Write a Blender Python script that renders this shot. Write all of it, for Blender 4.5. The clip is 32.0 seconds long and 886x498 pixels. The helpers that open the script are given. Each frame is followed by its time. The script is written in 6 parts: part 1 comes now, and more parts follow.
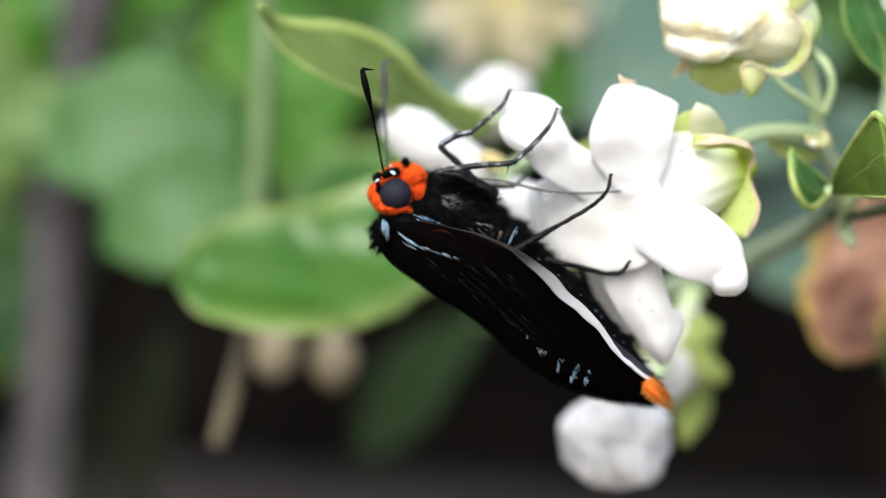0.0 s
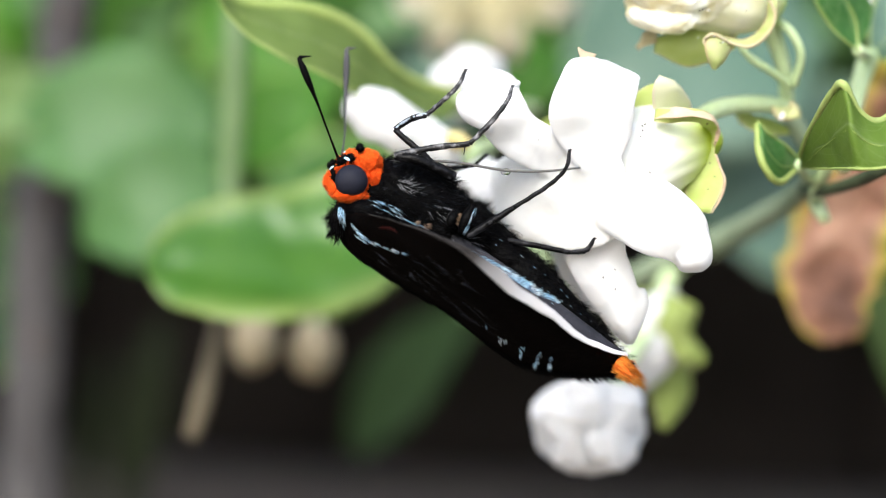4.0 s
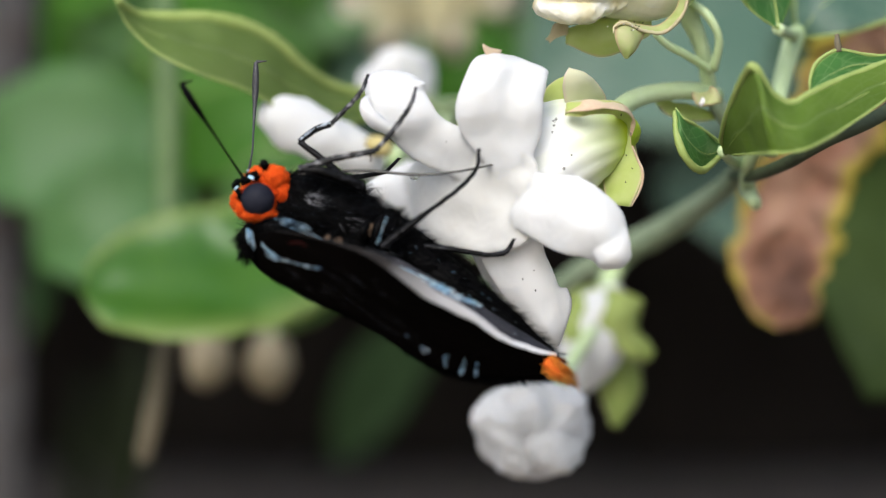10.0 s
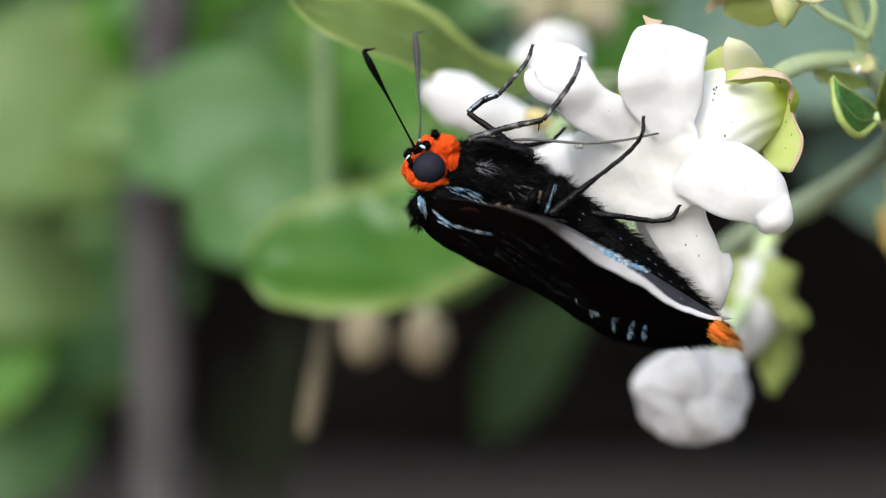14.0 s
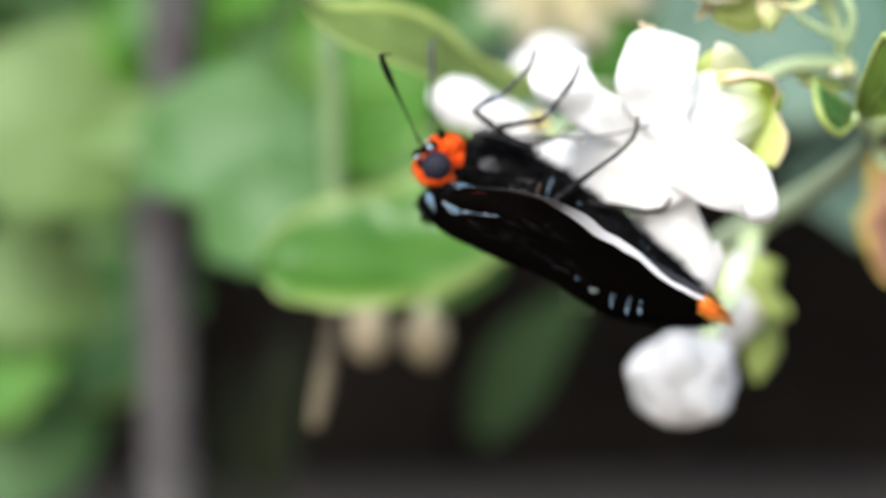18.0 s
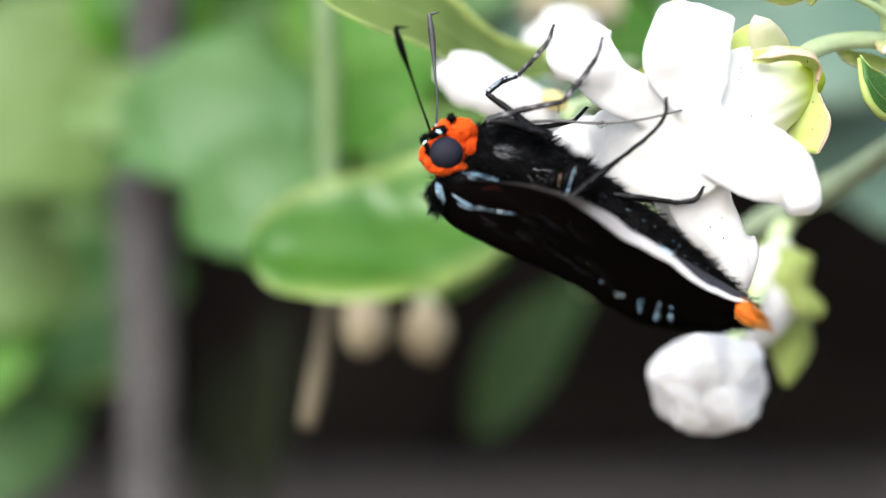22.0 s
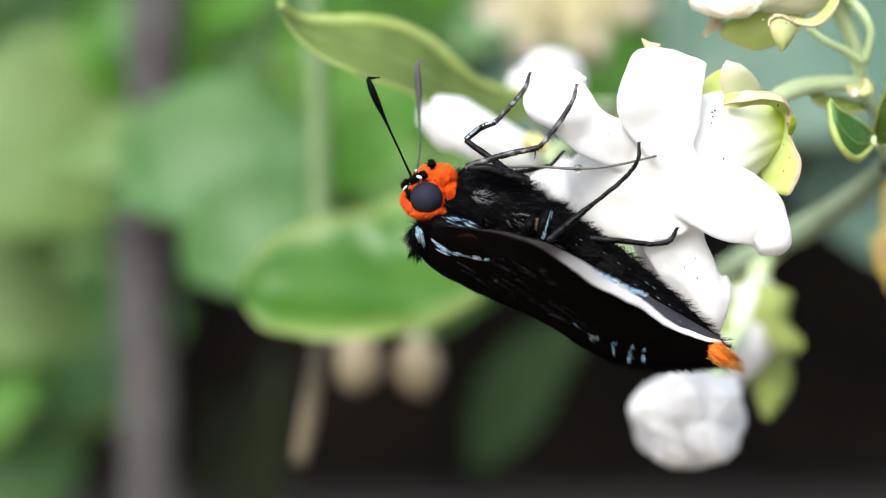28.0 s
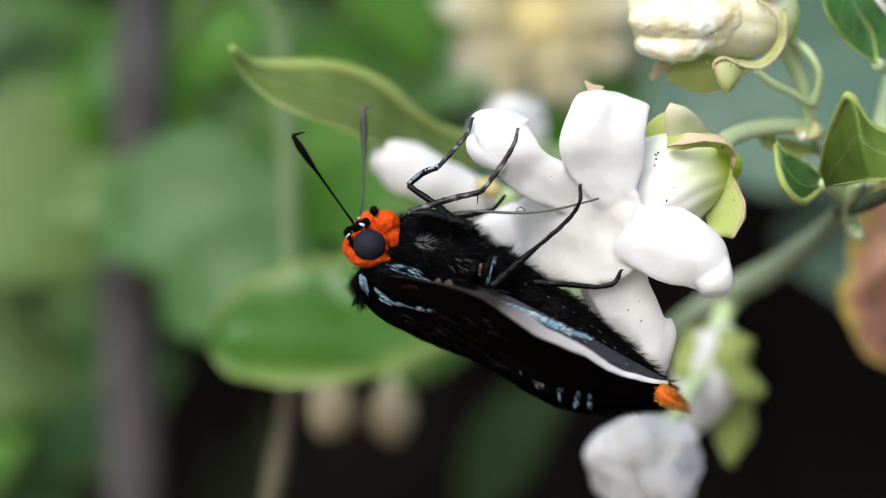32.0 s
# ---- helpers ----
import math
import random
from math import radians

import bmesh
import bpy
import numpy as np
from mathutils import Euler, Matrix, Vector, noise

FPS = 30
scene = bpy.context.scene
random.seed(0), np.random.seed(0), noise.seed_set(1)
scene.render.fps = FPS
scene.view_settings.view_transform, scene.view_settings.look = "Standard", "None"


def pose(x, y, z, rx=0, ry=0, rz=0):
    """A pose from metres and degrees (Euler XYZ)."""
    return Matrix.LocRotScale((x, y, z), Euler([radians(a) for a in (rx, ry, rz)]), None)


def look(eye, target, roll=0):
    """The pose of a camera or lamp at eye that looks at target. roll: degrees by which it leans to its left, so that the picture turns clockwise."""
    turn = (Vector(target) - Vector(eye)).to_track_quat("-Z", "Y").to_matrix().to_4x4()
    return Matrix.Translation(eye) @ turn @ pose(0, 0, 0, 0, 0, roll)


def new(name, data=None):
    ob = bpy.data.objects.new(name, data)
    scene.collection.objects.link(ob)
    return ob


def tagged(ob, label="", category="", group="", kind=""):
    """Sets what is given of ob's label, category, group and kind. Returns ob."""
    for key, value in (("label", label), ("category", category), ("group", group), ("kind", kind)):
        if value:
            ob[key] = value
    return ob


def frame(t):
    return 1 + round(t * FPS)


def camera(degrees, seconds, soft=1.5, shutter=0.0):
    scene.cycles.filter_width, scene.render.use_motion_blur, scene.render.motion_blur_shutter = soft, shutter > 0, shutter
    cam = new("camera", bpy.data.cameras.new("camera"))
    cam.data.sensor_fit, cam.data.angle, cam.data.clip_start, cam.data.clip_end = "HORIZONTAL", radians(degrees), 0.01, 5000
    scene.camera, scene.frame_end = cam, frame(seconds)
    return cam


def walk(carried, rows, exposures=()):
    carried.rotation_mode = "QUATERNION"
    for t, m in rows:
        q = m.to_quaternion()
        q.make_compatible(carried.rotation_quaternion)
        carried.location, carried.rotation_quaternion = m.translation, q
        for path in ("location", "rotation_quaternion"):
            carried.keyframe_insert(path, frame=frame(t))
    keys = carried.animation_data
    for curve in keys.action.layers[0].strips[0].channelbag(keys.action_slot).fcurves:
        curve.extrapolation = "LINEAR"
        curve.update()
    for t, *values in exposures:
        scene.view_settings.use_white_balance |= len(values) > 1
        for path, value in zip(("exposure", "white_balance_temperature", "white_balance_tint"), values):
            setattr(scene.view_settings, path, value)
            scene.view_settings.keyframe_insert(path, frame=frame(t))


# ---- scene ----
from mathutils.kdtree import KDTree

MM = 0.001          # the scene is laid out in millimetres round the insect
HEIGHT = 0.45       # of that origin above the soil, in metres


def aim(x, y, z, pitch, yaw, roll):
    """The camera's pose: millimetres, and degrees of tilt up, turn to the left and lean to the right."""
    return pose(x * MM, y * MM, z * MM + HEIGHT, 90 + pitch, 0, yaw) @ pose(0, 0, 0, 0, 0, -roll)


# ---- camera ----
cam = camera(16, 32.0, soft=1.1)
cam.data.dof.use_dof = True
cam.data.dof.focus_distance = 0.236
cam.data.dof.aperture_fstop = 17
EXPOSURES = [(0, 1.07), (1, 0.99), (2, 1.01), (2.5, 1.09), (4.5, 1.33), (5, 1.34), (6, 0.94), (7, 0.68), (8, 0.67), (9, 0.67), (10, 0.63), (11, 0.68), (12, 0.68), (13, 0.62), (13.5, 0.72), (15.5, 1.04), (16, 1.08), (17, 0.93), (18, 1.36), (19, 1.36), (20, 1.47), (21, 1.44), (22, 1.42), (23, 1.41), (24, 1.37), (24.5, 1.37), (26.5, 1.37), (27, 1.37), (28, 1.32), (29, 1.28), (30, 0.92), (31, 0.80), (32, 0.68)]
walk(cam, [
    (0, aim(-10.68, -256.33, -0.86, 0.177, -1.433, -2.419)),
    (0.5, aim(-9.80, -252.06, -2.73, 0.298, -1.566, -2.283)),
    (1, aim(-9.33, -249.74, -2.08, 0.101, -1.504, -2.158)),
    (1.5, aim(-7.53, -252.74, -1.14, 0.108, -1.325, -1.810)),
    (2, aim(-7.67, -253.08, -0.56, 0.102, -1.225, -1.831)),
    (2.5, aim(-6.17, -251.63, -1.92, 0.149, -1.263, -2.001)),
    (4.5, aim(-4.57, -250.91, -2.59, 0.370, -0.653, -1.579)),
    (5, aim(-5.19, -250.84, -1.22, 0.625, -0.719, -1.767)),
    (5.5, aim(-3.65, -250.22, 0.20, 0.430, -0.744, -1.677)),
    (6, aim(-2.10, -248.57, -0.48, 0.432, -0.678, -1.411)),
    (6.5, aim(-0.44, -247.24, -1.14, 0.486, -0.606, -1.347)),
    (7, aim(0.22, -247.66, -0.84, 0.414, -0.672, -1.068)),
    (7.5, aim(0.07, -247.24, -1.71, 0.340, -0.587, -1.195)),
    (8, aim(1.23, -250.26, -1.16, 0.545, -0.364, -1.193)),
    (8.5, aim(-0.11, -249.29, 0.29, 0.151, -0.421, -1.108)),
    (9, aim(0.00, -249.00, 0.00, -0.000, 0.000, -0.000)),
    (9.5, aim(2.88, -255.05, 0.56, 0.497, 0.422, 0.972)),
    (10, aim(5.67, -243.98, -1.20, 0.057, 0.136, 1.642)),
    (10.5, aim(8.77, -243.83, -0.68, 0.217, 0.138, 2.348)),
    (11, aim(9.87, -243.54, -0.32, 0.495, 0.208, 2.570)),
    (11.5, aim(10.18, -242.52, 0.91, 0.197, 0.479, 2.803)),
    (12, aim(9.40, -243.66, -0.27, 0.339, 0.662, 2.779)),
    (12.5, aim(4.86, -247.14, -0.19, 0.172, 1.433, 3.062)),
    (13, aim(4.36, -249.92, -2.39, -0.006, 1.582, 2.810)),
    (13.5, aim(3.22, -248.75, -3.14, -0.154, 2.368, 2.487)),
    (15.5, aim(0.58, -253.08, -3.92, 1.253, 1.863, 2.346)),
    (16, aim(0.11, -252.78, -4.78, 1.259, 1.961, 2.585)),
    (16.5, aim(-0.52, -253.22, -1.19, 2.637, 2.347, 3.444)),
    (17, aim(-3.85, -257.73, -0.65, 2.873, 1.805, 3.388)),
    (17.5, aim(-7.22, -263.13, -5.06, 0.396, 2.053, 2.681)),
    (18, aim(-0.37, -267.66, -7.16, 0.775, 1.764, 2.558)),
    (18.5, aim(6.25, -266.76, -8.71, 0.854, 1.234, 2.843)),
    (19, aim(8.11, -268.75, -9.43, 0.898, 1.841, 2.513)),
    (19.5, aim(1.92, -270.24, -6.80, 0.742, 2.122, 2.068)),
    (20, aim(-0.12, -266.23, -7.16, 0.962, 2.283, 1.752)),
    (20.5, aim(-2.98, -259.95, -5.96, 0.577, 1.908, 1.692)),
    (21, aim(-6.71, -244.88, -7.15, 0.537, 1.608, 2.035)),
    (21.5, aim(-1.78, -245.43, -4.43, 0.580, 1.400, 1.974)),
    (22, aim(-2.50, -243.94, -5.29, 0.257, 1.558, 2.134)),
    (22.5, aim(-2.90, -245.73, -4.10, 0.102, 1.708, 2.022)),
    (23, aim(-6.00, -244.81, -3.38, 0.115, 1.659, 2.076)),
    (23.5, aim(-5.63, -247.27, -1.03, 0.062, 1.672, 1.871)),
    (24, aim(-4.77, -249.37, -1.34, 0.276, 1.673, 2.227)),
    (24.5, aim(-4.03, -248.40, -1.50, 0.148, 1.751, 2.129)),
    (26.5, aim(-3.16, -252.20, -0.52, 0.587, 1.973, 2.184)),
    (27, aim(-0.52, -247.22, -5.81, 0.666, 1.903, 2.492)),
    (27.5, aim(1.10, -247.51, -4.64, 0.655, 1.920, 2.622)),
    (28, aim(0.46, -250.00, -4.36, 0.762, 1.849, 2.483)),
    (28.5, aim(0.61, -250.28, -5.44, 1.596, 2.259, 2.178)),
    (29, aim(1.76, -253.19, 0.40, 0.942, 1.908, 2.398)),
    (29.5, aim(1.92, -251.35, 0.37, 1.192, 1.896, 2.678)),
    (30, aim(3.40, -250.91, -2.86, 1.343, 2.027, 2.702)),
    (30.5, aim(5.55, -246.24, -6.37, 1.834, 2.623, 2.707)),
    (31, aim(10.14, -248.88, -5.22, 2.699, 2.707, 2.935)),
    (31.5, aim(7.83, -251.36, -6.78, 2.224, 2.811, 2.289)),
    (32, aim(8.52, -249.49, -6.22, 1.938, 2.729, 2.463)),
], EXPOSURES)

# ---- light ----
world = bpy.data.worlds.new("sky")
scene.world = world
world.use_nodes = True
sky = world.node_tree.nodes.new("ShaderNodeTexSky")
sky.sky_type, sky.sun_disc = "NISHITA", False
sky.sun_elevation, sky.sun_rotation = radians(40), radians(196)
sky.air_density, sky.dust_density = 1.0, 3.0
world.node_tree.nodes["Background"].inputs["Strength"].default_value = 0.14
world.node_tree.links.new(sky.outputs["Color"], world.node_tree.nodes["Background"].inputs["Color"])
sun = new("sun", bpy.data.lights.new("sun", "SUN"))
sun.data.energy, sun.data.angle, sun.data.color = 1.5, radians(35), (0.93, 0.975, 1.0)
sun.matrix_world = look((-0.45, -1.6, 1.4), (0, 0, 0))


# ---- materials ----
def material(name, colours, scale=1.0, rough=0.6, bump=0.15, fine=8.0, specular=0.4, sheen=0.0, through_light=0.0,
             subsurface=0.0, coat=0.0, metallic=0.0, veins=None, rim=None, tip=None, streaks=None, rim_at=0.86, tip_at=(0.45, 2.2)):
    """A surface whose colours mix by noise of two sizes. scale: features per millimetre. veins, rim, tip, streaks: colours
    of the side veins, the margin, the far end and lengthwise lines, by the blade's own length and width."""
    m = bpy.data.materials.new(name)
    m.use_nodes = True
    t = m.node_tree
    n, link = t.nodes, t.links.new
    shader = n["Principled BSDF"]
    co = n.new("ShaderNodeTexCoord")
    big, small = n.new("ShaderNodeTexNoise"), n.new("ShaderNodeTexNoise")
    big.inputs["Scale"].default_value, small.inputs["Scale"].default_value = 1000 * scale * 0.35, 1000 * scale * fine * 0.35
    big.inputs["Detail"].default_value, small.inputs["Detail"].default_value = 3, 4
    for tex in (big, small):
        link(co.outputs["Object"], tex.inputs["Vector"])

    def math(op, a, b=0.0, c=0.0, clamp=False):
        node = n.new("ShaderNodeMath")
        node.operation, node.use_clamp = op, clamp
        for i, v in enumerate((a, b, c)):
            if isinstance(v, (int, float)):
                node.inputs[i].default_value = v
            else:
                link(v, node.inputs[i])
        return node.outputs[0]

    def mix(f, a, b):
        node = n.new("ShaderNodeMix")
        node.data_type = "RGBA"
        for i, v in ((0, f), (6, a), (7, b)):
            if isinstance(v, (int, float)):
                node.inputs[i].default_value = v
            elif isinstance(v, tuple):
                node.inputs[i].default_value = (*v, 1)
            else:
                link(v, node.inputs[i])
        return node.outputs[2]

    ramp = n.new("ShaderNodeValToRGB")
    ramp.color_ramp.elements[0].position, ramp.color_ramp.elements[1].position = 0.32, 0.68
    ramp.color_ramp.elements[0].color, ramp.color_ramp.elements[1].color = (*colours[0], 1), (*colours[-1], 1)
    for i, c in enumerate(colours[1:-1]):
        ramp.color_ramp.elements.new(0.32 + 0.36 * (i + 1) / (len(colours) - 1)).color = (*c, 1)
    link(math("ADD", math("MULTIPLY", big.outputs["Fac"], 0.65), math("MULTIPLY", small.outputs["Fac"], 0.35)), ramp.inputs["Fac"])
    colour = ramp.outputs["Color"]
    height = small.outputs["Fac"]
    if veins or rim or tip or streaks:
        uv = n.new("ShaderNodeUVMap")
        split = n.new("ShaderNodeSeparateXYZ")
        link(uv.outputs["UV"], split.inputs[0])
        u, v = split.outputs["X"], math("ABSOLUTE", math("SUBTRACT", math("MULTIPLY", split.outputs["Y"], 2.0), 1.0))
        if streaks:
            lines = math("SINE", math("ADD", math("MULTIPLY", split.outputs["Y"], 46.0), math("MULTIPLY", big.outputs["Fac"], 9.0)))
            colour = mix(math("MULTIPLY", math("GREATER_THAN", lines, 0.55), math("MULTIPLY", small.outputs["Fac"], 0.7)), colour, streaks)
        if tip:
            colour = mix(math("MULTIPLY", math("SUBTRACT", u, tip_at[0]), tip_at[1], 0, True), colour, tip)
        if veins:
            wob = math("MULTIPLY", math("SUBTRACT", big.outputs["Fac"], 0.5), 0.35)
            saw = math("FRACT", math("ADD", math("SUBTRACT", math("MULTIPLY", u, 6.0), math("MULTIPLY", v, 1.7)), wob))
            line = math("SUBTRACT", 1.0, math("MULTIPLY", math("ABSOLUTE", math("SUBTRACT", saw, 0.5)), 22.0), 0, True)
            middle = math("SUBTRACT", 1.0, math("MULTIPLY", v, 16.0), 0, True)
            cells = n.new("ShaderNodeTexVoronoi")
            cells.feature = "DISTANCE_TO_EDGE"
            cells.inputs["Scale"].default_value = 650
            link(co.outputs["Object"], cells.inputs["Vector"])
            net = math("MULTIPLY", math("SUBTRACT", 1.0, math("MULTIPLY", cells.outputs["Distance"], 14.0), 0, True), 0.22)
            veined = math("MAXIMUM", math("MAXIMUM", math("MULTIPLY", line, 0.5), middle), net)
            colour = mix(veined, colour, veins)
            height = math("SUBTRACT", height, math("MULTIPLY", veined, 0.8))
        if rim:
            colour = mix(math("MULTIPLY", math("SUBTRACT", math("ADD", v, math("MULTIPLY", math("SUBTRACT", big.outputs["Fac"], 0.5), 4.0 * (0.86 - rim_at))), rim_at), 1.25 / (1 - rim_at), 0, True), colour, rim)
    link(colour, shader.inputs["Base Color"])
    shader.inputs["Roughness"].default_value = rough
    link(math("ADD", math("MULTIPLY", small.outputs["Fac"], 0.25), rough - 0.12), shader.inputs["Roughness"])
    shader.inputs["Specular IOR Level"].default_value = specular
    shader.inputs["Sheen Weight"].default_value = sheen
    shader.inputs["Coat Weight"].default_value = coat
    shader.inputs["Metallic"].default_value = metallic
    if subsurface:
        shader.inputs["Subsurface Weight"].default_value = subsurface
        shader.inputs["Subsurface Radius"].default_value = (1.0, 0.97, 0.92)
        shader.inputs["Subsurface Scale"].default_value = 0.0012
    if bump:
        b = n.new("ShaderNodeBump")
        b.inputs["Strength"].default_value, b.inputs["Distance"].default_value = bump, 0.0002
        link(height, b.inputs["Height"])
        link(b.outputs["Normal"], shader.inputs["Normal"])
    if through_light:
        glow = n.new("ShaderNodeBsdfTranslucent")
        link(colour, glow.inputs["Color"])
        both = n.new("ShaderNodeMixShader")
        both.inputs[0].default_value = through_light
        link(shader.outputs[0], both.inputs[1])
        link(glow.outputs[0], both.inputs[2])
        link(both.outputs[0], n["Material Output"].inputs["Surface"])
    return m


PETAL = material("white_petal", [(0.80, 0.805, 0.805), (0.84, 0.845, 0.845)], 0.3, 0.5, 0.04, specular=0.2, subsurface=0.7, through_light=0.3)
PETAL_INNER = material("cream_throat", [(0.80, 0.795, 0.76), (0.84, 0.84, 0.82)], 0.2, 0.5, 0.04, specular=0.2, subsurface=0.7, through_light=0.3)
# The lime tip colour paints the calyx's green shade onto the white tube.
TUBE = material("green_shaded_tube", [(0.82, 0.83, 0.81), (0.86, 0.87, 0.85)], 0.3, 0.5, 0.15, subsurface=0.4, tip=(0.36, 0.48, 0.02), streaks=(0.78, 0.80, 0.68), tip_at=(0.42, 3.6))
SEPAL_PALE = material("pale_sepal", [(0.80, 0.80, 0.56), (0.84, 0.83, 0.64)], 0.3, 0.5, 0.2, through_light=0.4, rim=(0.82, 0.72, 0.60), rim_at=0.85)
SHEEN = material("blue_sheen_scales", [(0.006, 0.012, 0.022), (0.03, 0.07, 0.13), (0.16, 0.32, 0.50)], 1.6, 0.3, 0.6, fine=5, specular=0.7)
WITHERED = material("withered_petal", [(0.58, 0.42, 0.13), (0.74, 0.64, 0.34), (0.81, 0.78, 0.62), (0.84, 0.83, 0.77), (0.84, 0.84, 0.81)], 0.55, 0.55, 0.55, fine=3, subsurface=0.2)
LIME = material("lime_corolla", [(0.77, 0.71, 0.44), (0.82, 0.81, 0.62), (0.84, 0.84, 0.74)], 0.3, 0.55, 0.35, fine=4, subsurface=0.2, tip=(0.42, 0.60, 0.08), tip_at=(0.52, 3.5), streaks=(0.76, 0.72, 0.48))
CREAM = material("cream_petal", [(0.34, 0.30, 0.14), (0.40, 0.37, 0.22)], 0.12, 0.6, 0.2, subsurface=0.2, through_light=0.2, tip=(0.60, 0.59, 0.51), tip_at=(0.45, 1.6))
YELLOW = material("yellow_throat", [(0.44, 0.35, 0.10), (0.52, 0.45, 0.22)], 0.3, 0.6, 0.2)
SEPAL = material("green_sepal", [(0.46, 0.57, 0.12), (0.60, 0.68, 0.28)], 0.3, 0.5, 0.25, through_light=0.35, rim=(0.66, 0.60, 0.34))
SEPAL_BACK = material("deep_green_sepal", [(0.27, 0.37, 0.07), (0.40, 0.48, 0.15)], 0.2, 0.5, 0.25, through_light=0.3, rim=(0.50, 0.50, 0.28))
# Darkened copy of the olive leaf; its shade is baked into the colour.
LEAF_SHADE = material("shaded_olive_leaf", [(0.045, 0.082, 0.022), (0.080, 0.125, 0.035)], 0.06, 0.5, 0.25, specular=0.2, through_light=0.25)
SEPAL_RIM = material("pinkish_margin", [(0.66, 0.46, 0.30), (0.74, 0.58, 0.42), (0.70, 0.64, 0.42)], 1.0, 0.6, 0.3, through_light=0.3)
SEPAL_PAPER = material("papery_margin", [(0.50, 0.44, 0.24), (0.60, 0.52, 0.33), (0.58, 0.56, 0.34)], 0.8, 0.6, 0.3, through_light=0.3)
SEPAL_DRY = material("brownish_sepal", [(0.34, 0.42, 0.12), (0.44, 0.50, 0.20), (0.50, 0.47, 0.26)], 0.5, 0.6, 0.4, through_light=0.25, rim=(0.46, 0.35, 0.20), rim_at=0.8)
LEAF = material("green_leaf", [(0.028, 0.115, 0.0184), (0.062, 0.175, 0.034)], 0.12, 0.42, 0.3, specular=0.35, through_light=0.25, veins=(0.20, 0.32, 0.12), rim=(0.24, 0.36, 0.10))
LEAF_OLIVE = material("olive_leaf", [(0.13, 0.205, 0.045), (0.19, 0.27, 0.075)], 0.1, 0.5, 0.25, specular=0.3, through_light=0.4, veins=(0.2, 0.27, 0.10), rim=(0.34, 0.42, 0.17))
LEAF_BRIGHT = material("bright_leaf", [(0.0405, 0.1575, 0.0117), (0.081, 0.225, 0.0234)], 0.08, 0.45, 0.25, specular=0.2, through_light=0.35, veins=(0.108, 0.243, 0.045), rim=(0.216, 0.36, 0.081))
LEAF_CUP = material("cupped_glossy_leaf", [(0.036, 0.125, 0.008), (0.062, 0.165, 0.014), (0.10, 0.195, 0.045)], 0.06, 0.36, 0.15, specular=0.8, through_light=0.3, rim=(0.22, 0.31, 0.075), rim_at=0.62)
LEAF_PALE = material("yellow_green_leaf", [(0.095, 0.182, 0.045), (0.145, 0.24, 0.068)], 0.03, 0.5, 0.25, through_light=0.3)
LEAF_GREY = material("mid_bush_leaf", [(0.052, 0.142, 0.035), (0.082, 0.185, 0.05)], 0.03, 0.5, 0.25, through_light=0.25)
# Green lowered so that the shade on the hanging leaf sits in its colour.
LEAF_DIM = material("shade_dimmed_leaf", [(0.017, 0.040, 0.014), (0.038, 0.072, 0.028)], 0.05, 0.5, 0.25, specular=0.15, through_light=0.2)
# Leaf green taken almost to black: shade low in the shrub, painted in.
LEAF_DEEP_SHADE = material("deep_shade_blade", [(0.010, 0.015, 0.007), (0.020, 0.028, 0.012)], 0.05, 0.6, 0.25, specular=0.1)
POD = material("tan_bud", [(0.20, 0.16, 0.10), (0.34, 0.29, 0.19)], 0.3, 0.6, 0.3)
LEAF_MID = material("mid_green_leaf", [(0.085, 0.160, 0.016), (0.135, 0.22, 0.032)], 0.12, 0.5, 0.3, specular=0.25, through_light=0.3, veins=(0.17, 0.25, 0.075), rim=(0.21, 0.32, 0.09))
LEAF_TEAL = material("blue_green_leaf", [(0.06, 0.125, 0.085), (0.10, 0.18, 0.13)], 0.05, 0.5, 0.25, through_light=0.2, veins=(0.14, 0.21, 0.15), rim=(0.15, 0.22, 0.15))
MARGIN = material("leaf_margin", [(0.30, 0.40, 0.10), (0.40, 0.49, 0.16)], 0.5, 0.5, 0.2, through_light=0.2)
LEAF_DEAD = material("dead_leaf", [(0.06, 0.035, 0.03), (0.25, 0.125, 0.08), (0.40, 0.24, 0.17), (0.43, 0.33, 0.07)], 0.2, 0.75, 0.6, fine=3.5, specular=0.15, through_light=0.15, rim=(0.43, 0.35, 0.06), rim_at=0.66)
STEM = material("green_stem", [(0.42, 0.55, 0.26), (0.54, 0.66, 0.40)], 0.5, 0.5, 0.25, subsurface=0.1)
SHOOT = material("pale_shoot", [(0.06187, 0.1125, 0.03375), (0.09563, 0.1575, 0.05344)], 0.3, 0.5, 0.2)
STEM_GREY = material("grey_green_stem", [(0.17, 0.23, 0.14), (0.28, 0.34, 0.23)], 0.5, 0.55, 0.3)
STEM_DARK = material("dark_stem", [(0.035, 0.05, 0.025), (0.07, 0.09, 0.045)], 0.5, 0.6, 0.3)
STRAW = material("straw", [(0.1084, 0.08925, 0.05738), (0.1721, 0.1466, 0.09563)], 0.4, 0.8, 0.4)
BARK = material("grey_bark", [(0.028, 0.026, 0.026), (0.056, 0.053, 0.053), (0.084, 0.080, 0.080)], 0.25, 0.9, 0.8)
KNOT = material("dark_knot", [(0.035, 0.026, 0.022), (0.07, 0.055, 0.05)], 0.4, 0.9, 0.6)
# Near-black boards: the shade on the fence is put into their colour.
FENCE = material("shaded_weathered_board", [(0.010, 0.0088, 0.0082), (0.019, 0.0165, 0.0155), (0.029, 0.0255, 0.024)], 0.05, 0.9, 0.6, specular=0.1)
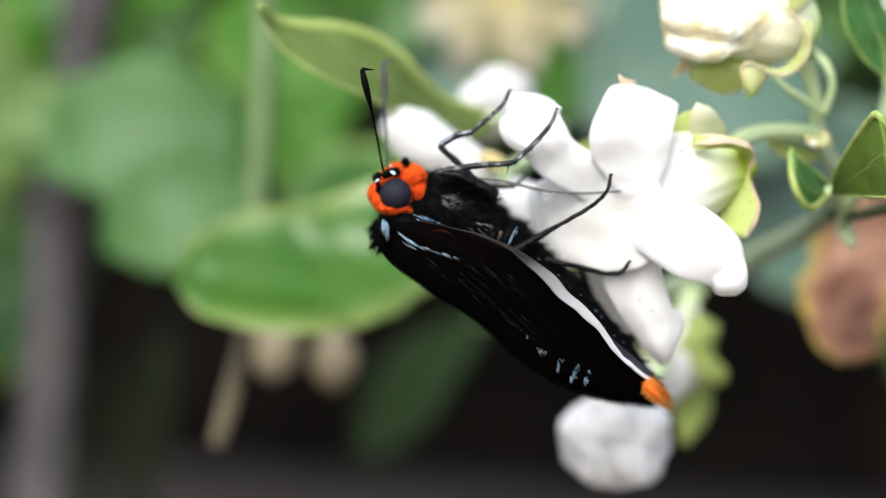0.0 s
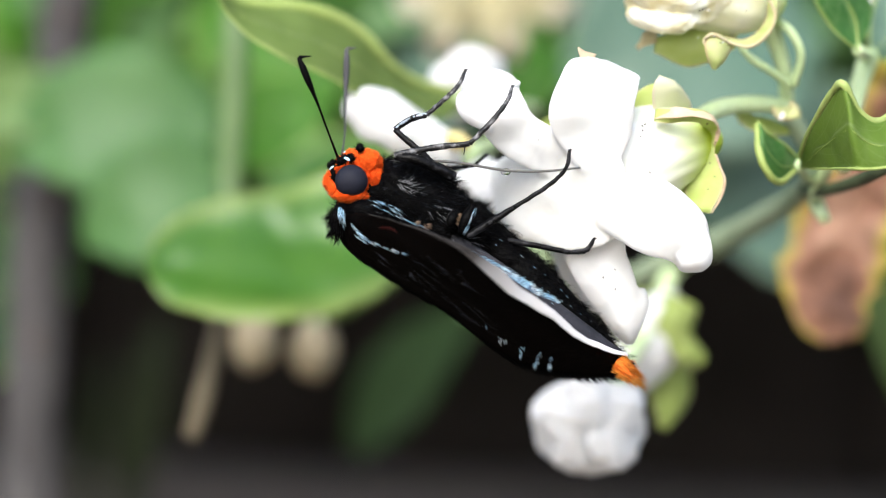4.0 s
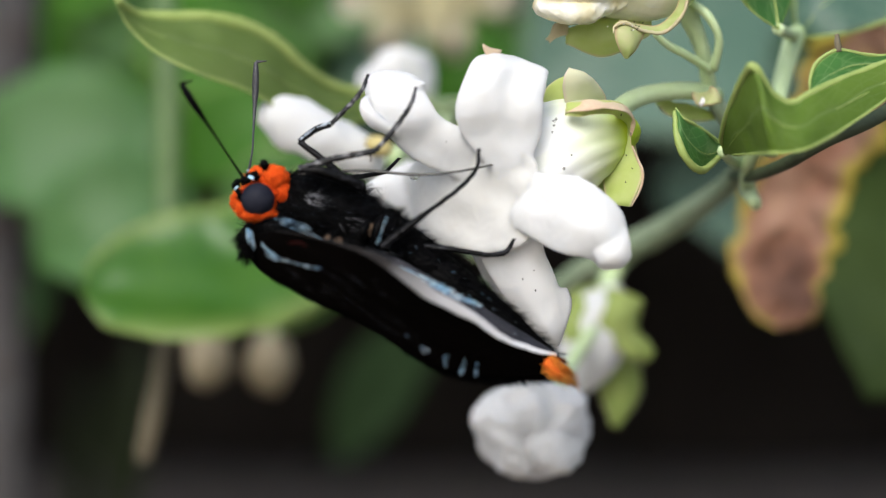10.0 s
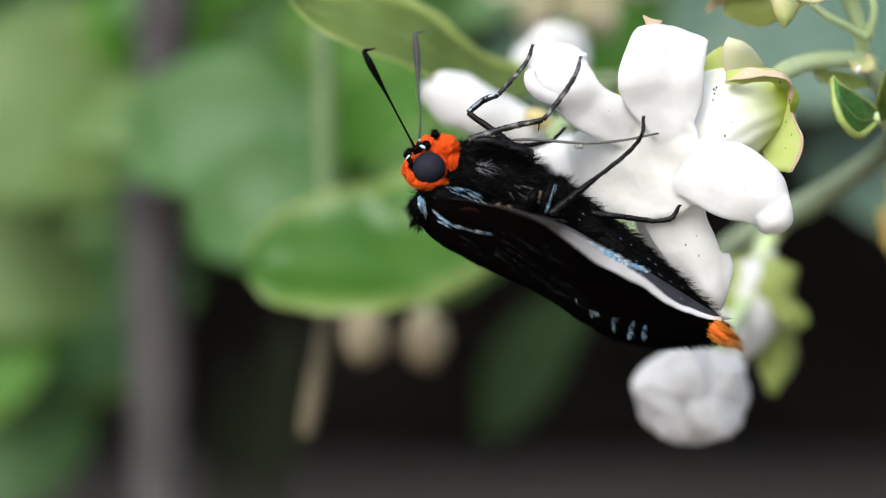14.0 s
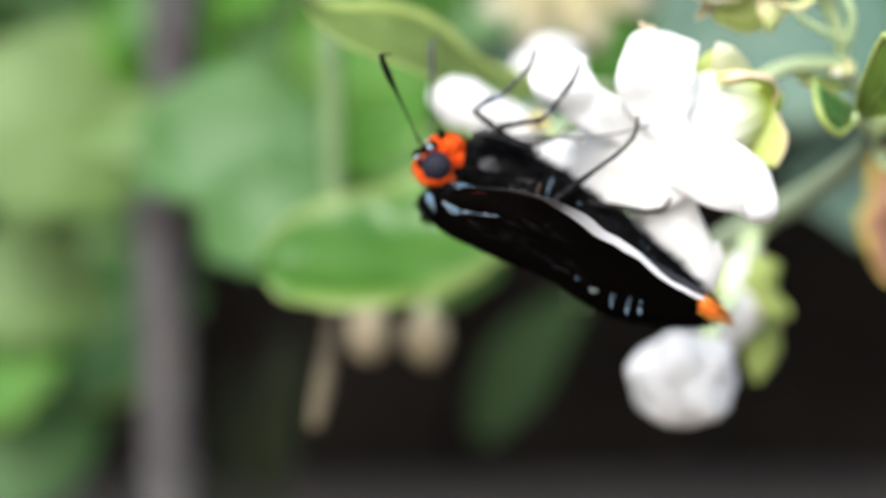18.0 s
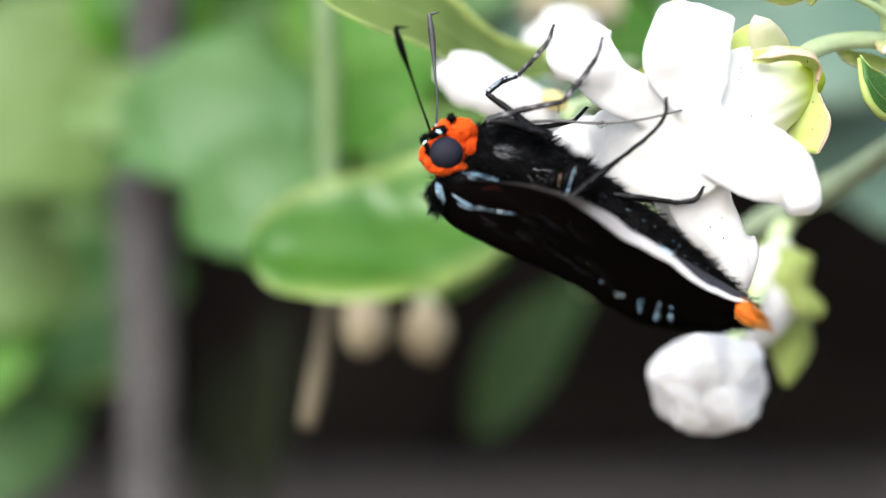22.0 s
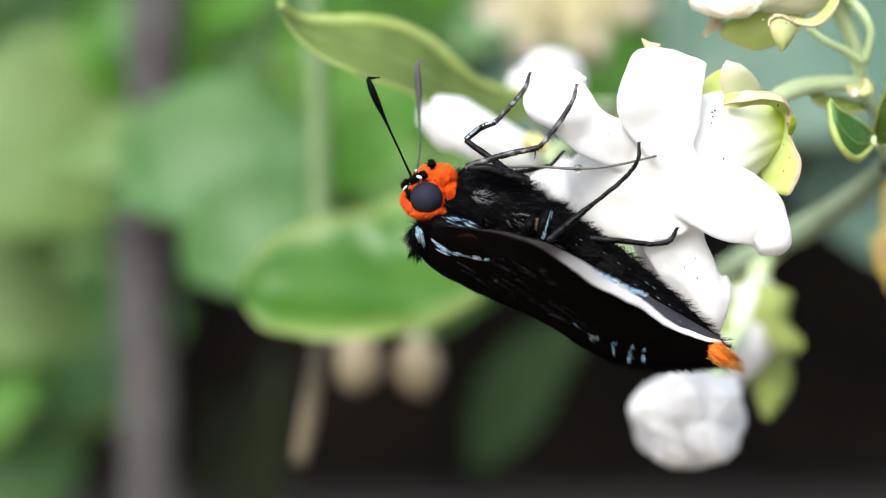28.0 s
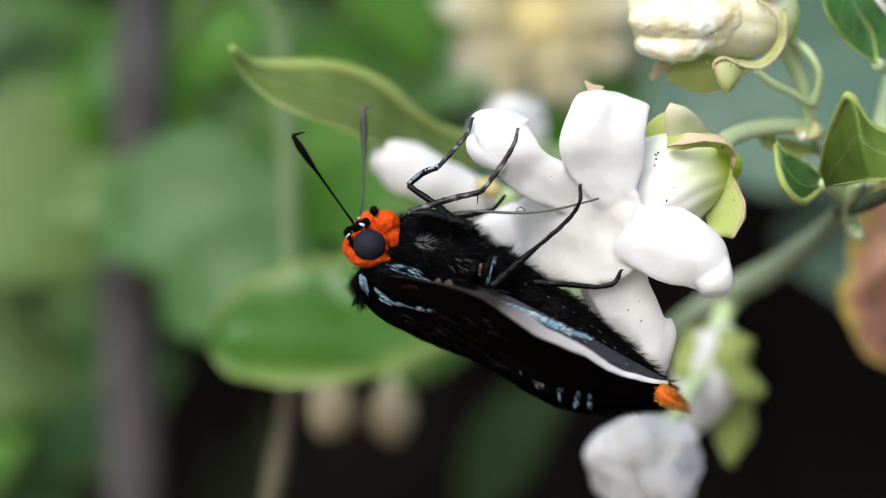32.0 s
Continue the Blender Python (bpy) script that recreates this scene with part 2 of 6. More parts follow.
RAIL = material("grey_rail", [(0.08, 0.074, 0.074), (0.135, 0.124, 0.126)], 0.05, 0.9, 0.6, specular=0.1)
SOIL = material("brown_soil", [(0.09, 0.07, 0.05), (0.16, 0.13, 0.10), (0.24, 0.20, 0.16)], 0.02, 0.95, 0.8)
BLACK = material("black_hairs", [(0.0005, 0.0005, 0.0006), (0.0016, 0.0014, 0.0016)], 1.5, 0.55, 0.5, specular=0.05)
WING = material("black_wing_scales", [(0.0004, 0.00035, 0.00035), (0.0016, 0.0010, 0.0008)], 0.25, 0.65, 0.5, fine=14, specular=0.02)
SLATE = material("slate_scales", [(0.012, 0.012, 0.016), (0.03, 0.03, 0.04)], 1.0, 0.55, 0.6, fine=12, specular=0.25)
RED = material("dark_red_scales", [(0.008, 0.001, 0.0008), (0.02, 0.0025, 0.0015)], 2.0, 0.6, 0.4, specular=0.05)
SHEEN_BRIGHT = material("blue_scales_painted_sheen", [(0.16, 0.46, 0.80), (0.50, 0.82, 1.0), (0.95, 1.0, 1.0)], 3.0, 0.2, 0.6, specular=1.0)
BLUE = material("pale_blue_scales", [(0.14, 0.40, 0.72), (0.48, 0.76, 0.97), (0.90, 0.97, 1.0)], 3.0, 0.25, 0.6, specular=1.0)
ANTENNA_GREY = material("dark_antenna", [(0.02, 0.02, 0.023), (0.06, 0.06, 0.066)], 1.0, 0.45, 0.4)
HAIR_HIGHLIGHT = material("grey_highlight_hairs", [(0.10, 0.10, 0.11), (0.46, 0.47, 0.50)], 2.0, 0.4, 0.4)
FRINGE = material("white_fringe", [(0.010, 0.009, 0.0085), (0.024, 0.021, 0.020)], 2.0, 0.6, 0.4, specular=0.1, tip=(0.78, 0.77, 0.78), tip_at=(0.36, 2.2))
FLUFF = material("white_fluff", [(0.72, 0.70, 0.70), (0.82, 0.81, 0.82)], 2.0, 0.6, 0.4)
ORANGE = material("orange_hairs", [(0.62, 0.075, 0.005), (0.80, 0.125, 0.010), (0.86, 0.19, 0.02)], 2.0, 0.7, 0.5, specular=0.25)
TAIL = material("orange_tail_hairs", [(0.80, 0.17, 0.015), (0.90, 0.32, 0.04), (0.92, 0.50, 0.14)], 2.0, 0.6, 0.5, specular=0.3)
EYE = material("dark_eye", [(0.010, 0.011, 0.018), (0.014, 0.015, 0.024)], 6.0, 0.6, 0.2, specular=0.12)
LEG = material("glossy_black_leg", [(0.0008, 0.0008, 0.001), (0.002, 0.002, 0.0022), (0.035, 0.035, 0.04)], 3.0, 0.4, 0.5, fine=3, specular=0.12)
LEG_HIGHLIGHT = material("grey_leg_highlight", [(0.02, 0.02, 0.025), (0.30, 0.36, 0.44), (0.70, 0.78, 0.88)], 3.0, 0.3, 0.5, fine=3, specular=0.6)
LEG_MOTTLED = material("mottled_leg", [(0.0015, 0.0015, 0.002), (0.012, 0.012, 0.013), (0.24, 0.24, 0.25)], 4.0, 0.4, 0.5, fine=3, specular=0.3)
BLUE_BLACK = material("blue_black_gloss_hairs", [(0.005, 0.006, 0.009), (0.05, 0.06, 0.08)], 2.0, 0.25, 0.4, specular=0.6)
ORANGE_DEEP = material("deep_orange_skin", [(0.45, 0.04, 0.003), (0.62, 0.07, 0.006)], 2.0, 0.8, 0.5, specular=0.1)
TAIL_DARK = material("dull_orange_hairs", [(0.60, 0.10, 0.010), (0.78, 0.18, 0.02)], 2.0, 0.7, 0.5, specular=0.2)
PROBOSCIS = material("grey_proboscis", [(0.07, 0.07, 0.065), (0.13, 0.125, 0.115)], 3.0, 0.4, 0.2)
TAN = material("tan_hairs", [(0.14, 0.085, 0.05), (0.30, 0.20, 0.13)], 3.0, 0.7, 0.4)
SPECK = material("dark_speck", [(0.03, 0.022, 0.018), (0.06, 0.045, 0.03)], 3.0, 0.8, 0.3)
HEDGE = material("hedge_leaves", [(0.0429, 0.1092, 0.02808), (0.0858, 0.1638, 0.05148)], 0.02, 0.5, 0.2, through_light=0.25)
vary = HEDGE.node_tree.nodes.new("ShaderNodeNewGeometry")
shift = HEDGE.node_tree.nodes.new("ShaderNodeHueSaturation")
spread = HEDGE.node_tree.nodes.new("ShaderNodeMapRange")
spread.inputs["To Min"].default_value, spread.inputs["To Max"].default_value = 0.4, 2.0
HEDGE.node_tree.links.new(vary.outputs["Random Per Island"], spread.inputs["Value"])
HEDGE.node_tree.links.new(spread.outputs["Result"], shift.inputs["Value"])
for node in HEDGE.node_tree.nodes:
    if node.bl_idname == "ShaderNodeValToRGB":
        HEDGE.node_tree.links.new(node.outputs["Color"], shift.inputs["Color"])
for node in HEDGE.node_tree.nodes:
    if node.bl_idname == "ShaderNodeBsdfPrincipled":
        HEDGE.node_tree.links.new(shift.outputs["Color"], node.inputs["Base Color"])
    if node.bl_idname == "ShaderNodeBsdfTranslucent":
        HEDGE.node_tree.links.new(shift.outputs["Color"], node.inputs["Color"])
WATER = bpy.data.materials.new("clear_drop")
WATER.use_nodes = True
WATER.node_tree.nodes["Principled BSDF"].inputs["Transmission Weight"].default_value = 1.0
WATER.node_tree.nodes["Principled BSDF"].inputs["Roughness"].default_value = 0.02
WATER.node_tree.nodes["Principled BSDF"].inputs["IOR"].default_value = 1.33

# ---- building helpers ----
origin = {}


def place(p):
    return Vector((p[0] * MM, p[1] * MM, p[2] * MM + HEIGHT))


def thing(name, at, label, category, group=""):
    """An empty thing that stands at a place in millimetres."""
    ob = tagged(new(name), label, category, group)
    ob.location = place(at)
    ob.empty_display_size = 0.002
    origin[ob] = Vector(at)
    return ob


def part(name, bm, stuff, parent=None, label="", at=None):
    """One mesh object out of a bmesh in the layout's millimetres, under a thing or a part; at: its hinge."""
    base = Vector(at) if at is not None else (origin[parent] if parent else Vector((0, 0, 0)))
    mesh = bpy.data.meshes.new(name)
    bmesh.ops.recalc_face_normals(bm, faces=bm.faces)
    for v in bm.verts:
        v.co = (v.co - base) * MM
    for f in bm.faces:
        f.smooth = True
    bm.to_mesh(mesh)
    bm.free()
    mesh.materials.append(stuff)
    ob = new(name, mesh)
    origin[ob] = base
    if parent:
        ob.parent = parent
        ob.location = (base - origin[parent]) * MM
    else:
        ob.location = place(base)
    if label:
        tagged(ob, label)
    return ob


def glide(points, count):
    """Points on a smooth curve through the given ones (any number of coordinates)."""
    p = np.array(points, dtype=float)
    if p.ndim == 1:
        p = p[:, None]
    k = len(p)
    if k == 1:
        return np.repeat(p, count, 0)
    ext = np.vstack([2 * p[0] - p[1], p, 2 * p[-1] - p[-2]])
    x = np.linspace(0, k - 1, count)
    i = np.minimum(x.astype(int), k - 2)
    f = (x - i)[:, None]
    a, b, c, d = ext[i], ext[i + 1], ext[i + 2], ext[i + 3]
    return 0.5 * (2 * b + (c - a) * f + (2 * a - 5 * b + 4 * c - d) * f ** 2 + (3 * b - a - 3 * c + d) * f ** 3)


def unit(a):
    return a / np.maximum(np.linalg.norm(a, axis=-1, keepdims=True), 1e-9)


def skin(rings, bm=None, uv=None):
    """A closed skin over rings of points, with its two ends closed."""
    bm = bm or bmesh.new()
    layer = bm.loops.layers.uv.verify()
    n, k = rings.shape[:2]
    vs = [[bm.verts.new(p) for p in ring] for ring in rings]
    for i in range(n - 1):
        for j in range(k):
            f = bm.faces.new((vs[i][j], vs[i][(j + 1) % k], vs[i + 1][(j + 1) % k], vs[i + 1][j]))
            for loop, (a, b) in zip(f.loops, ((i, j), (i, (j + 1) % k), (i + 1, (j + 1) % k), (i + 1, j))):
                loop[layer].uv = (a / (n - 1), uv[b] if uv is not None else (b if b or j < k - 1 else k) / k)
    bm.faces.new(vs[0][::-1])
    bm.faces.new(vs[-1])
    return bm


def tube(points, radii, count=24, sides=10, bm=None, rough=0.0, seed=0, ribs=0, rib_height=0.0):
    """A round stalk along a curve."""
    p, r = glide(points, count), np.maximum(glide(radii, count)[:, 0], 0.004)
    t = unit(np.gradient(p, axis=0))
    side = unit(np.cross(t, np.where(np.abs(t[:, 1:2]) > 0.9, (1.0, 0, 0), (0, 1.0, 0))))
    up = np.cross(side, t)
    a = np.linspace(0, 2 * math.pi, sides, endpoint=False)
    rng = np.random.RandomState(seed)
    wob = 1 + rough * rng.uniform(-1, 1, (count, sides)) + rib_height * np.abs(np.sin(a * ribs / 2))[None]
    rings = p[:, None] + (r[:, None] * wob)[..., None] * (np.cos(a)[None, :, None] * side[:, None] + np.sin(a)[None, :, None] * up[:, None])
    return skin(rings, bm)


def blade(spine, face, width, thick=0.3, curl=0.0, wave=(0, 0), nu=28, nv=11, puff=2.0, bm=None, crumple=0.0, seed=0, ragged=0.0):
    """A leaf, petal or wing: a thick sheet along a curve. face: the way its upper side looks; width: half-widths;
    curl: how far the margins bend to that side; wave: height and number of waves along the margins."""
    p = glide(spine, nu)
    w = glide(width, nu)
    w = np.maximum(np.hstack([w, w]) if w.shape[1] == 1 else w, 0.03)
    f = glide([face] if np.ndim(face) == 1 else face, nu)
    th, cu = glide([thick] if np.ndim(thick) == 0 else thick, nu)[:, 0], glide([curl] if np.ndim(curl) == 0 else curl, nu)[:, 0]
    t = unit(np.gradient(p, axis=0))
    side = unit(np.cross(t, f))
    up = np.cross(side, t)
    s = np.linspace(-1, 1, nv)
    ss = np.concatenate([s, s[::-1]])
    face_sign = np.concatenate([np.ones(nv), -np.ones(nv)])
    u = np.linspace(0, 1, nu)[:, None]
    half = np.where(ss[None] < 0, w[:, :1], w[:, 1:])
    if ragged:
        edge = np.array([[noise.noise(Vector((k * 0.32, sd * 7.0 + seed, 0))) + 0.5 * noise.noise(Vector((k * 0.8, sd * 5.0, seed))) for sd in (0, 1)] for k in range(nu)])
        half = half * (1 + ragged * np.where(ss[None] < 0, edge[:, :1], edge[:, 1:]))
    depth = th[:, None] * np.maximum(1 - np.abs(ss[None]) ** puff, 0.05) ** 0.5 * face_sign[None] * np.minimum(1, np.minimum(u, 1 - u) * 8 + 0.15)
    lift = cu[:, None] * half * ss[None] ** 2 + wave[0] * np.sin(u * wave[1] * 2 * math.pi + (ss[None] > 0) * 1.3) * np.abs(ss[None]) ** 1.5 * np.sin(u * math.pi)
    rings = p[:, None] + (half * ss[None])[..., None] * side[:, None] + (depth + lift)[..., None] * up[:, None]
    if crumple:
        for i in range(rings.shape[0]):
            for j in range(rings.shape[1]):
                q = Vector(rings[i, j]) * 0.45 + Vector((seed * 3.1, 0, 0))
                rings[i, j] += np.array(noise.noise_vector(q)) * crumple + np.array(noise.noise_vector(q * 2.7)) * crumple * 0.35
    return skin(rings, bm, (ss + 1) / 2)


def sheet(upper, lower, bulge=0.0, thick=0.12, ripple=0.0, nu=60, nv=14, crumple=0.0, seed=0):
    """A thin curved sheet between two margins; bulge: how far its middle stands towards -y."""
    a, b = glide(upper, nu), glide(lower, nu)
    s = np.linspace(0, 1, nv)[None, :, None]
    along = np.linspace(0.05, math.pi - 0.05, nu)[:, None, None]
    mid = b[:, None] * (1 - s) + a[:, None] * s - np.array((0, 1.0, 0)) * bulge * np.sin(s * math.pi) * np.sin(along)
    mid = mid + np.array((0, 1.0, 0)) * ripple * np.sin(along * 3 + s * 14)
    if crumple:
        for i in range(nu):
            for j in range(nv):
                mid[i, j] += np.array(noise.noise_vector(Vector(mid[i, j]) * 0.3 + Vector((seed * 2.7, 0, 0)))) * crumple
    back = mid + np.array((0, thick, thick * 0.2))
    v = np.linspace(0, 1, nv)
    return skin(np.concatenate([mid, back[:, ::-1]], 1), None, np.concatenate([v, v[::-1]]))


def ball(at, radii, turn=(0, 0, 0), lumps=0.0, size=0.6, detail=3, bm=None, seed=0, ridges=0):
    """A rounded body with uneven skin."""
    bm = bm or bmesh.new()
    made = bmesh.ops.create_icosphere(bm, subdivisions=detail, radius=1.0)["verts"]
    m = Euler([radians(a) for a in turn]).to_matrix()
    for v in made:
        d = v.co.copy()
        k = 1 + lumps * (noise.noise(d / size + Vector((seed, 0, 0))) + 0.5 * noise.noise(d / size * 2.3 + Vector((0, seed, 0))))
        if ridges:
            k += lumps * abs(math.sin(math.atan2(d.y, d.x) * ridges / 2 + d.z * 1.5)) * (1 - abs(d.z))
        v.co = Vector(at) + m @ Vector((d.x * radii[0] * k, d.y * radii[1] * k, d.z * radii[2] * k))
    return bm


def hairs(source, count, length, width, lean, seed, spread=0.5, keep=None):
    """Fine tapered hairs rooted on the faces of a bmesh."""
    rng = random.Random(seed)
    source.faces.ensure_lookup_table()
    faces = [f for f in source.faces if keep is None or keep(f.calc_center_median())]
    bm = bmesh.new()
    lean = Vector(lean)
    for f in rng.choices(faces, [f.calc_area() for f in faces], k=count):
        vs = [v.co for v in f.verts]
        a, b = rng.random(), rng.random()
        if a + b > 1:
            a, b = 1 - a, 1 - b
        root = vs[0] + (vs[1] - vs[0]) * a + (vs[2] - vs[0]) * b
        way = (f.normal * (0.35 + spread * rng.random()) + lean + Vector((rng.gauss(0, 1), rng.gauss(0, 1), rng.gauss(0, 1))) * 0.22 * spread).normalized()
        long = length * rng.uniform(0.5, 1.2)
        across = way.cross(Vector((rng.gauss(0, 1), rng.gauss(0, 1), rng.gauss(0, 1)))).normalized() * width
        over = way.cross(across).normalized() * width
        root = root - f.normal * width
        base = [bm.verts.new(root + across), bm.verts.new(root - across * 0.5 + over * 0.87), bm.verts.new(root - across * 0.5 - over * 0.87)]
        bend = bm.verts.new(root + way * long + Vector((0, 0, -0.08 * long)))
        for i in range(3):
            bm.faces.new((base[i], base[(i + 1) % 3], bend))
    return bm


def tufts(source, count, length, width, lean, seed, spread=0.45):
    """Pointed clumps of fur: a few fine hairs each, rooted close together and meeting at the tip."""
    rng = random.Random(seed)
    source.faces.ensure_lookup_table()
    faces = list(source.faces)
    bm = bmesh.new()
    lean = Vector(lean)

    def jitter(k):
        return Vector((rng.gauss(0, 1), rng.gauss(0, 1), rng.gauss(0, 1))) * k

    for f in rng.choices(faces, [f.calc_area() for f in faces], k=count):
        root = f.calc_center_median()
        way = (f.normal * (0.25 + spread * rng.random()) + lean + jitter(0.2 * spread)).normalized()
        long = length * rng.uniform(0.6, 1.25)
        tip = root + way * long
        for _ in range(7):
            a = root + jitter(long * 0.13)
            b = tip + jitter(long * 0.07)
            across = way.cross(jitter(1.0)).normalized() * width
            over = way.cross(across).normalized() * width
            ring = [bm.verts.new(a + across), bm.verts.new(a - across * 0.5 + over * 0.87), bm.verts.new(a - across * 0.5 - over * 0.87)]
            end = bm.verts.new(b)
            for i in range(3):
                bm.faces.new((ring[i], ring[(i + 1) % 3], end))
    return bm


# ---- the ground and the far side ----
def ground():
    bm = bmesh.new()
    rng = random.Random(3)
    cells = 60
    grid = {}
    for i in range(cells + 1):
        for j in range(cells + 1):
            x, y = (i / cells * 2 - 1), (j / cells * 2 - 1)
            px, py = math.copysign(abs(x) ** 4, x) * 400000, math.copysign(abs(y) ** 4, y) * 400000 + 300
            near = math.exp(-(px * px + py * py) / 2.0e6)
            grid[i, j] = bm.verts.new((px, py, -450 + rng.uniform(-14, 14) * near))
    for i in range(cells):
        for j in range(cells):
            bm.faces.new((grid[i, j], grid[i + 1, j], grid[i + 1, j + 1], grid[i, j + 1]))
    ob = part("ground", bm, SOIL)
    tagged(ob, "bare brown soil under the vine", "ground", kind="structure")


ground()


# ---- flowers ----
def petal(parent, spine, face, width, thick, curl, stuff=PETAL, label="", wave=(0, 0), crumple=0.35, seed=1, name="petal"):
    return part(name, blade(spine, face, width, thick, curl, wave, 34, 17, 2.5, crumple=crumple, seed=seed), stuff, parent, label)


def pillow(left, right, bulge, thick, face=(0, -1, 0.15), nu=48, nv=25, crumple=0.2, seed=0, round_off=1.0, base=0.0, groove=0.0):
    """A fleshy petal between its two margins: swollen to the front, thin at the edges. base: the share of its length
    over which it rises from its foot; groove: the depth of a hollow along its middle."""
    a, b = glide(left, nu), glide(right, nu)
    s = np.linspace(0, 1, nv)
    hump = np.sin(s * math.pi) ** round_off
    u = np.linspace(0, 1, nu)
    along = np.minimum(1, np.sin(np.linspace(0.12, math.pi - 0.06, nu)) ** 0.5)
    if base:
        rise = np.clip(u / base, 0, 1)
        along = rise * rise * (3 - 2 * rise) * np.minimum(1, (1.02 - u) * 5) ** 0.7
    along = along[:, None]
    f = unit(np.array(face, dtype=float))
    flat = a[:, None] * (1 - s)[None, :, None] + b[:, None] * s[None, :, None]
    edge = np.minimum(1, np.sin(s * math.pi) * 4) ** 0.5
    hollow = groove * np.exp(-((s - 0.62) / 0.17) ** 2)[None] * np.exp(-((u - 0.62) / 0.22) ** 2)[:, None]
    front = flat + (hump[None] * along * bulge - hollow)[..., None] * f
    rear = front - (edge[None] * thick * np.minimum(1, (1.02 - u) * 8)[:, None])[..., None] * f
    if crumple:
        for i in range(nu):
            for j in range(nv):
                q = Vector(flat[i, j]) * 0.3 + Vector((seed * 3.7, 0, 0))
                d = np.array(noise.noise_vector(q)) * crumple + np.array(noise.noise_vector(q * 2.6)) * crumple * 0.35
                d = d + f * abs(noise.noise(q * 1.7 + Vector((9, 0, 0)))) * crumple * -0.4
                k = 0.35 + 0.65 * hump[j]
                front[i, j] += d * k
                rear[i, j] += d * k
    bm = skin(np.concatenate([front, rear[:, ::-1]], 1), None, np.concatenate([s, s[::-1]]))
    bm.verts.ensure_lookup_table()
    for i in range(nu - 1):
        for j in (0, nv - 1, nv, 2 * nv - 1):
            bm.edges.get((bm.verts[i * 2 * nv + j], bm.verts[(i + 1) * 2 * nv + j])).smooth = False
    return bm


def fuse(parent, pieces, voxel=0.14, smooth=8, crumple=0.0, seed=0, pleat=0.08):
    """Grown-together pieces (name, bmesh, material, label): one smooth skin over all of them, cut again into its pieces."""
    joined = bmesh.new()
    marks = []
    for k, (name, bm, stuff, label) in enumerate(pieces):
        bmesh.ops.recalc_face_normals(bm, faces=bm.faces)
        raw = bpy.data.meshes.new("raw")
        bm.to_mesh(raw)
        bm.free()
        marks += [(v.co.copy(), k) for v in raw.vertices]
        joined.from_mesh(raw)
        bpy.data.meshes.remove(raw)
    tree = KDTree(len(marks))
    for i, (co, k) in enumerate(marks):
        tree.insert(co, i)
    tree.balance()
    mesh = bpy.data.meshes.new("joined")
    joined.to_mesh(mesh)
    joined.free()
    ob = new("joined", mesh)
    remesh = ob.modifiers.new("remesh", "REMESH")
    remesh.mode, remesh.voxel_size = "VOXEL", voxel
    soft = ob.modifiers.new("smooth", "SMOOTH")
    soft.factor, soft.iterations = 0.5, smooth
    whole = bpy.data.meshes.new_from_object(ob.evaluated_get(bpy.context.evaluated_depsgraph_get()))
    bpy.data.objects.remove(ob)
    bpy.data.meshes.remove(mesh)
    if crumple:
        ways = [v.normal.copy() for v in whole.vertices]
        moved = []
        for v, way in zip([v.co.copy() for v in whole.vertices], ways):
            q = v * 0.55 + Vector((seed * 3.3, 0, 0))
            moved.extend(v + way * crumple * (noise.noise(q) + 0.6 * (0.4 - abs(noise.noise(q * 2.1))) + pleat * (abs(noise.noise(q * 3.2)) + 0.7 * noise.noise(q * 6.0))))
        whole.vertices.foreach_set("co", moved)
        whole.update()
    base = origin[parent]
    sets = [[] for _ in pieces]
    for p in whole.polygons:
        sets[marks[tree.find(p.center)[1]][1]].append(p)
    normals = [v.normal.copy() for v in whole.vertices]
    for (name, _, stuff, label), faces in zip(pieces, sets):
        if not faces:
            continue
        index = {}
        for p in faces:
            for v in p.vertices:
                index.setdefault(v, len(index))
        cut = bpy.data.meshes.new(name)
        cut.from_pydata([(whole.vertices[v].co - base) * MM for v in index], [], [[index[v] for v in p.vertices] for p in faces])
        for p in cut.polygons:
            p.use_smooth = True
        cut.normals_split_custom_set_from_vertices([normals[v] for v in index])
        cut.materials.append(stuff)
        piece = new(name, cut)
        piece.parent = parent
        origin[piece] = base
        if label:
            tagged(piece, label)
    bpy.data.meshes.remove(whole)


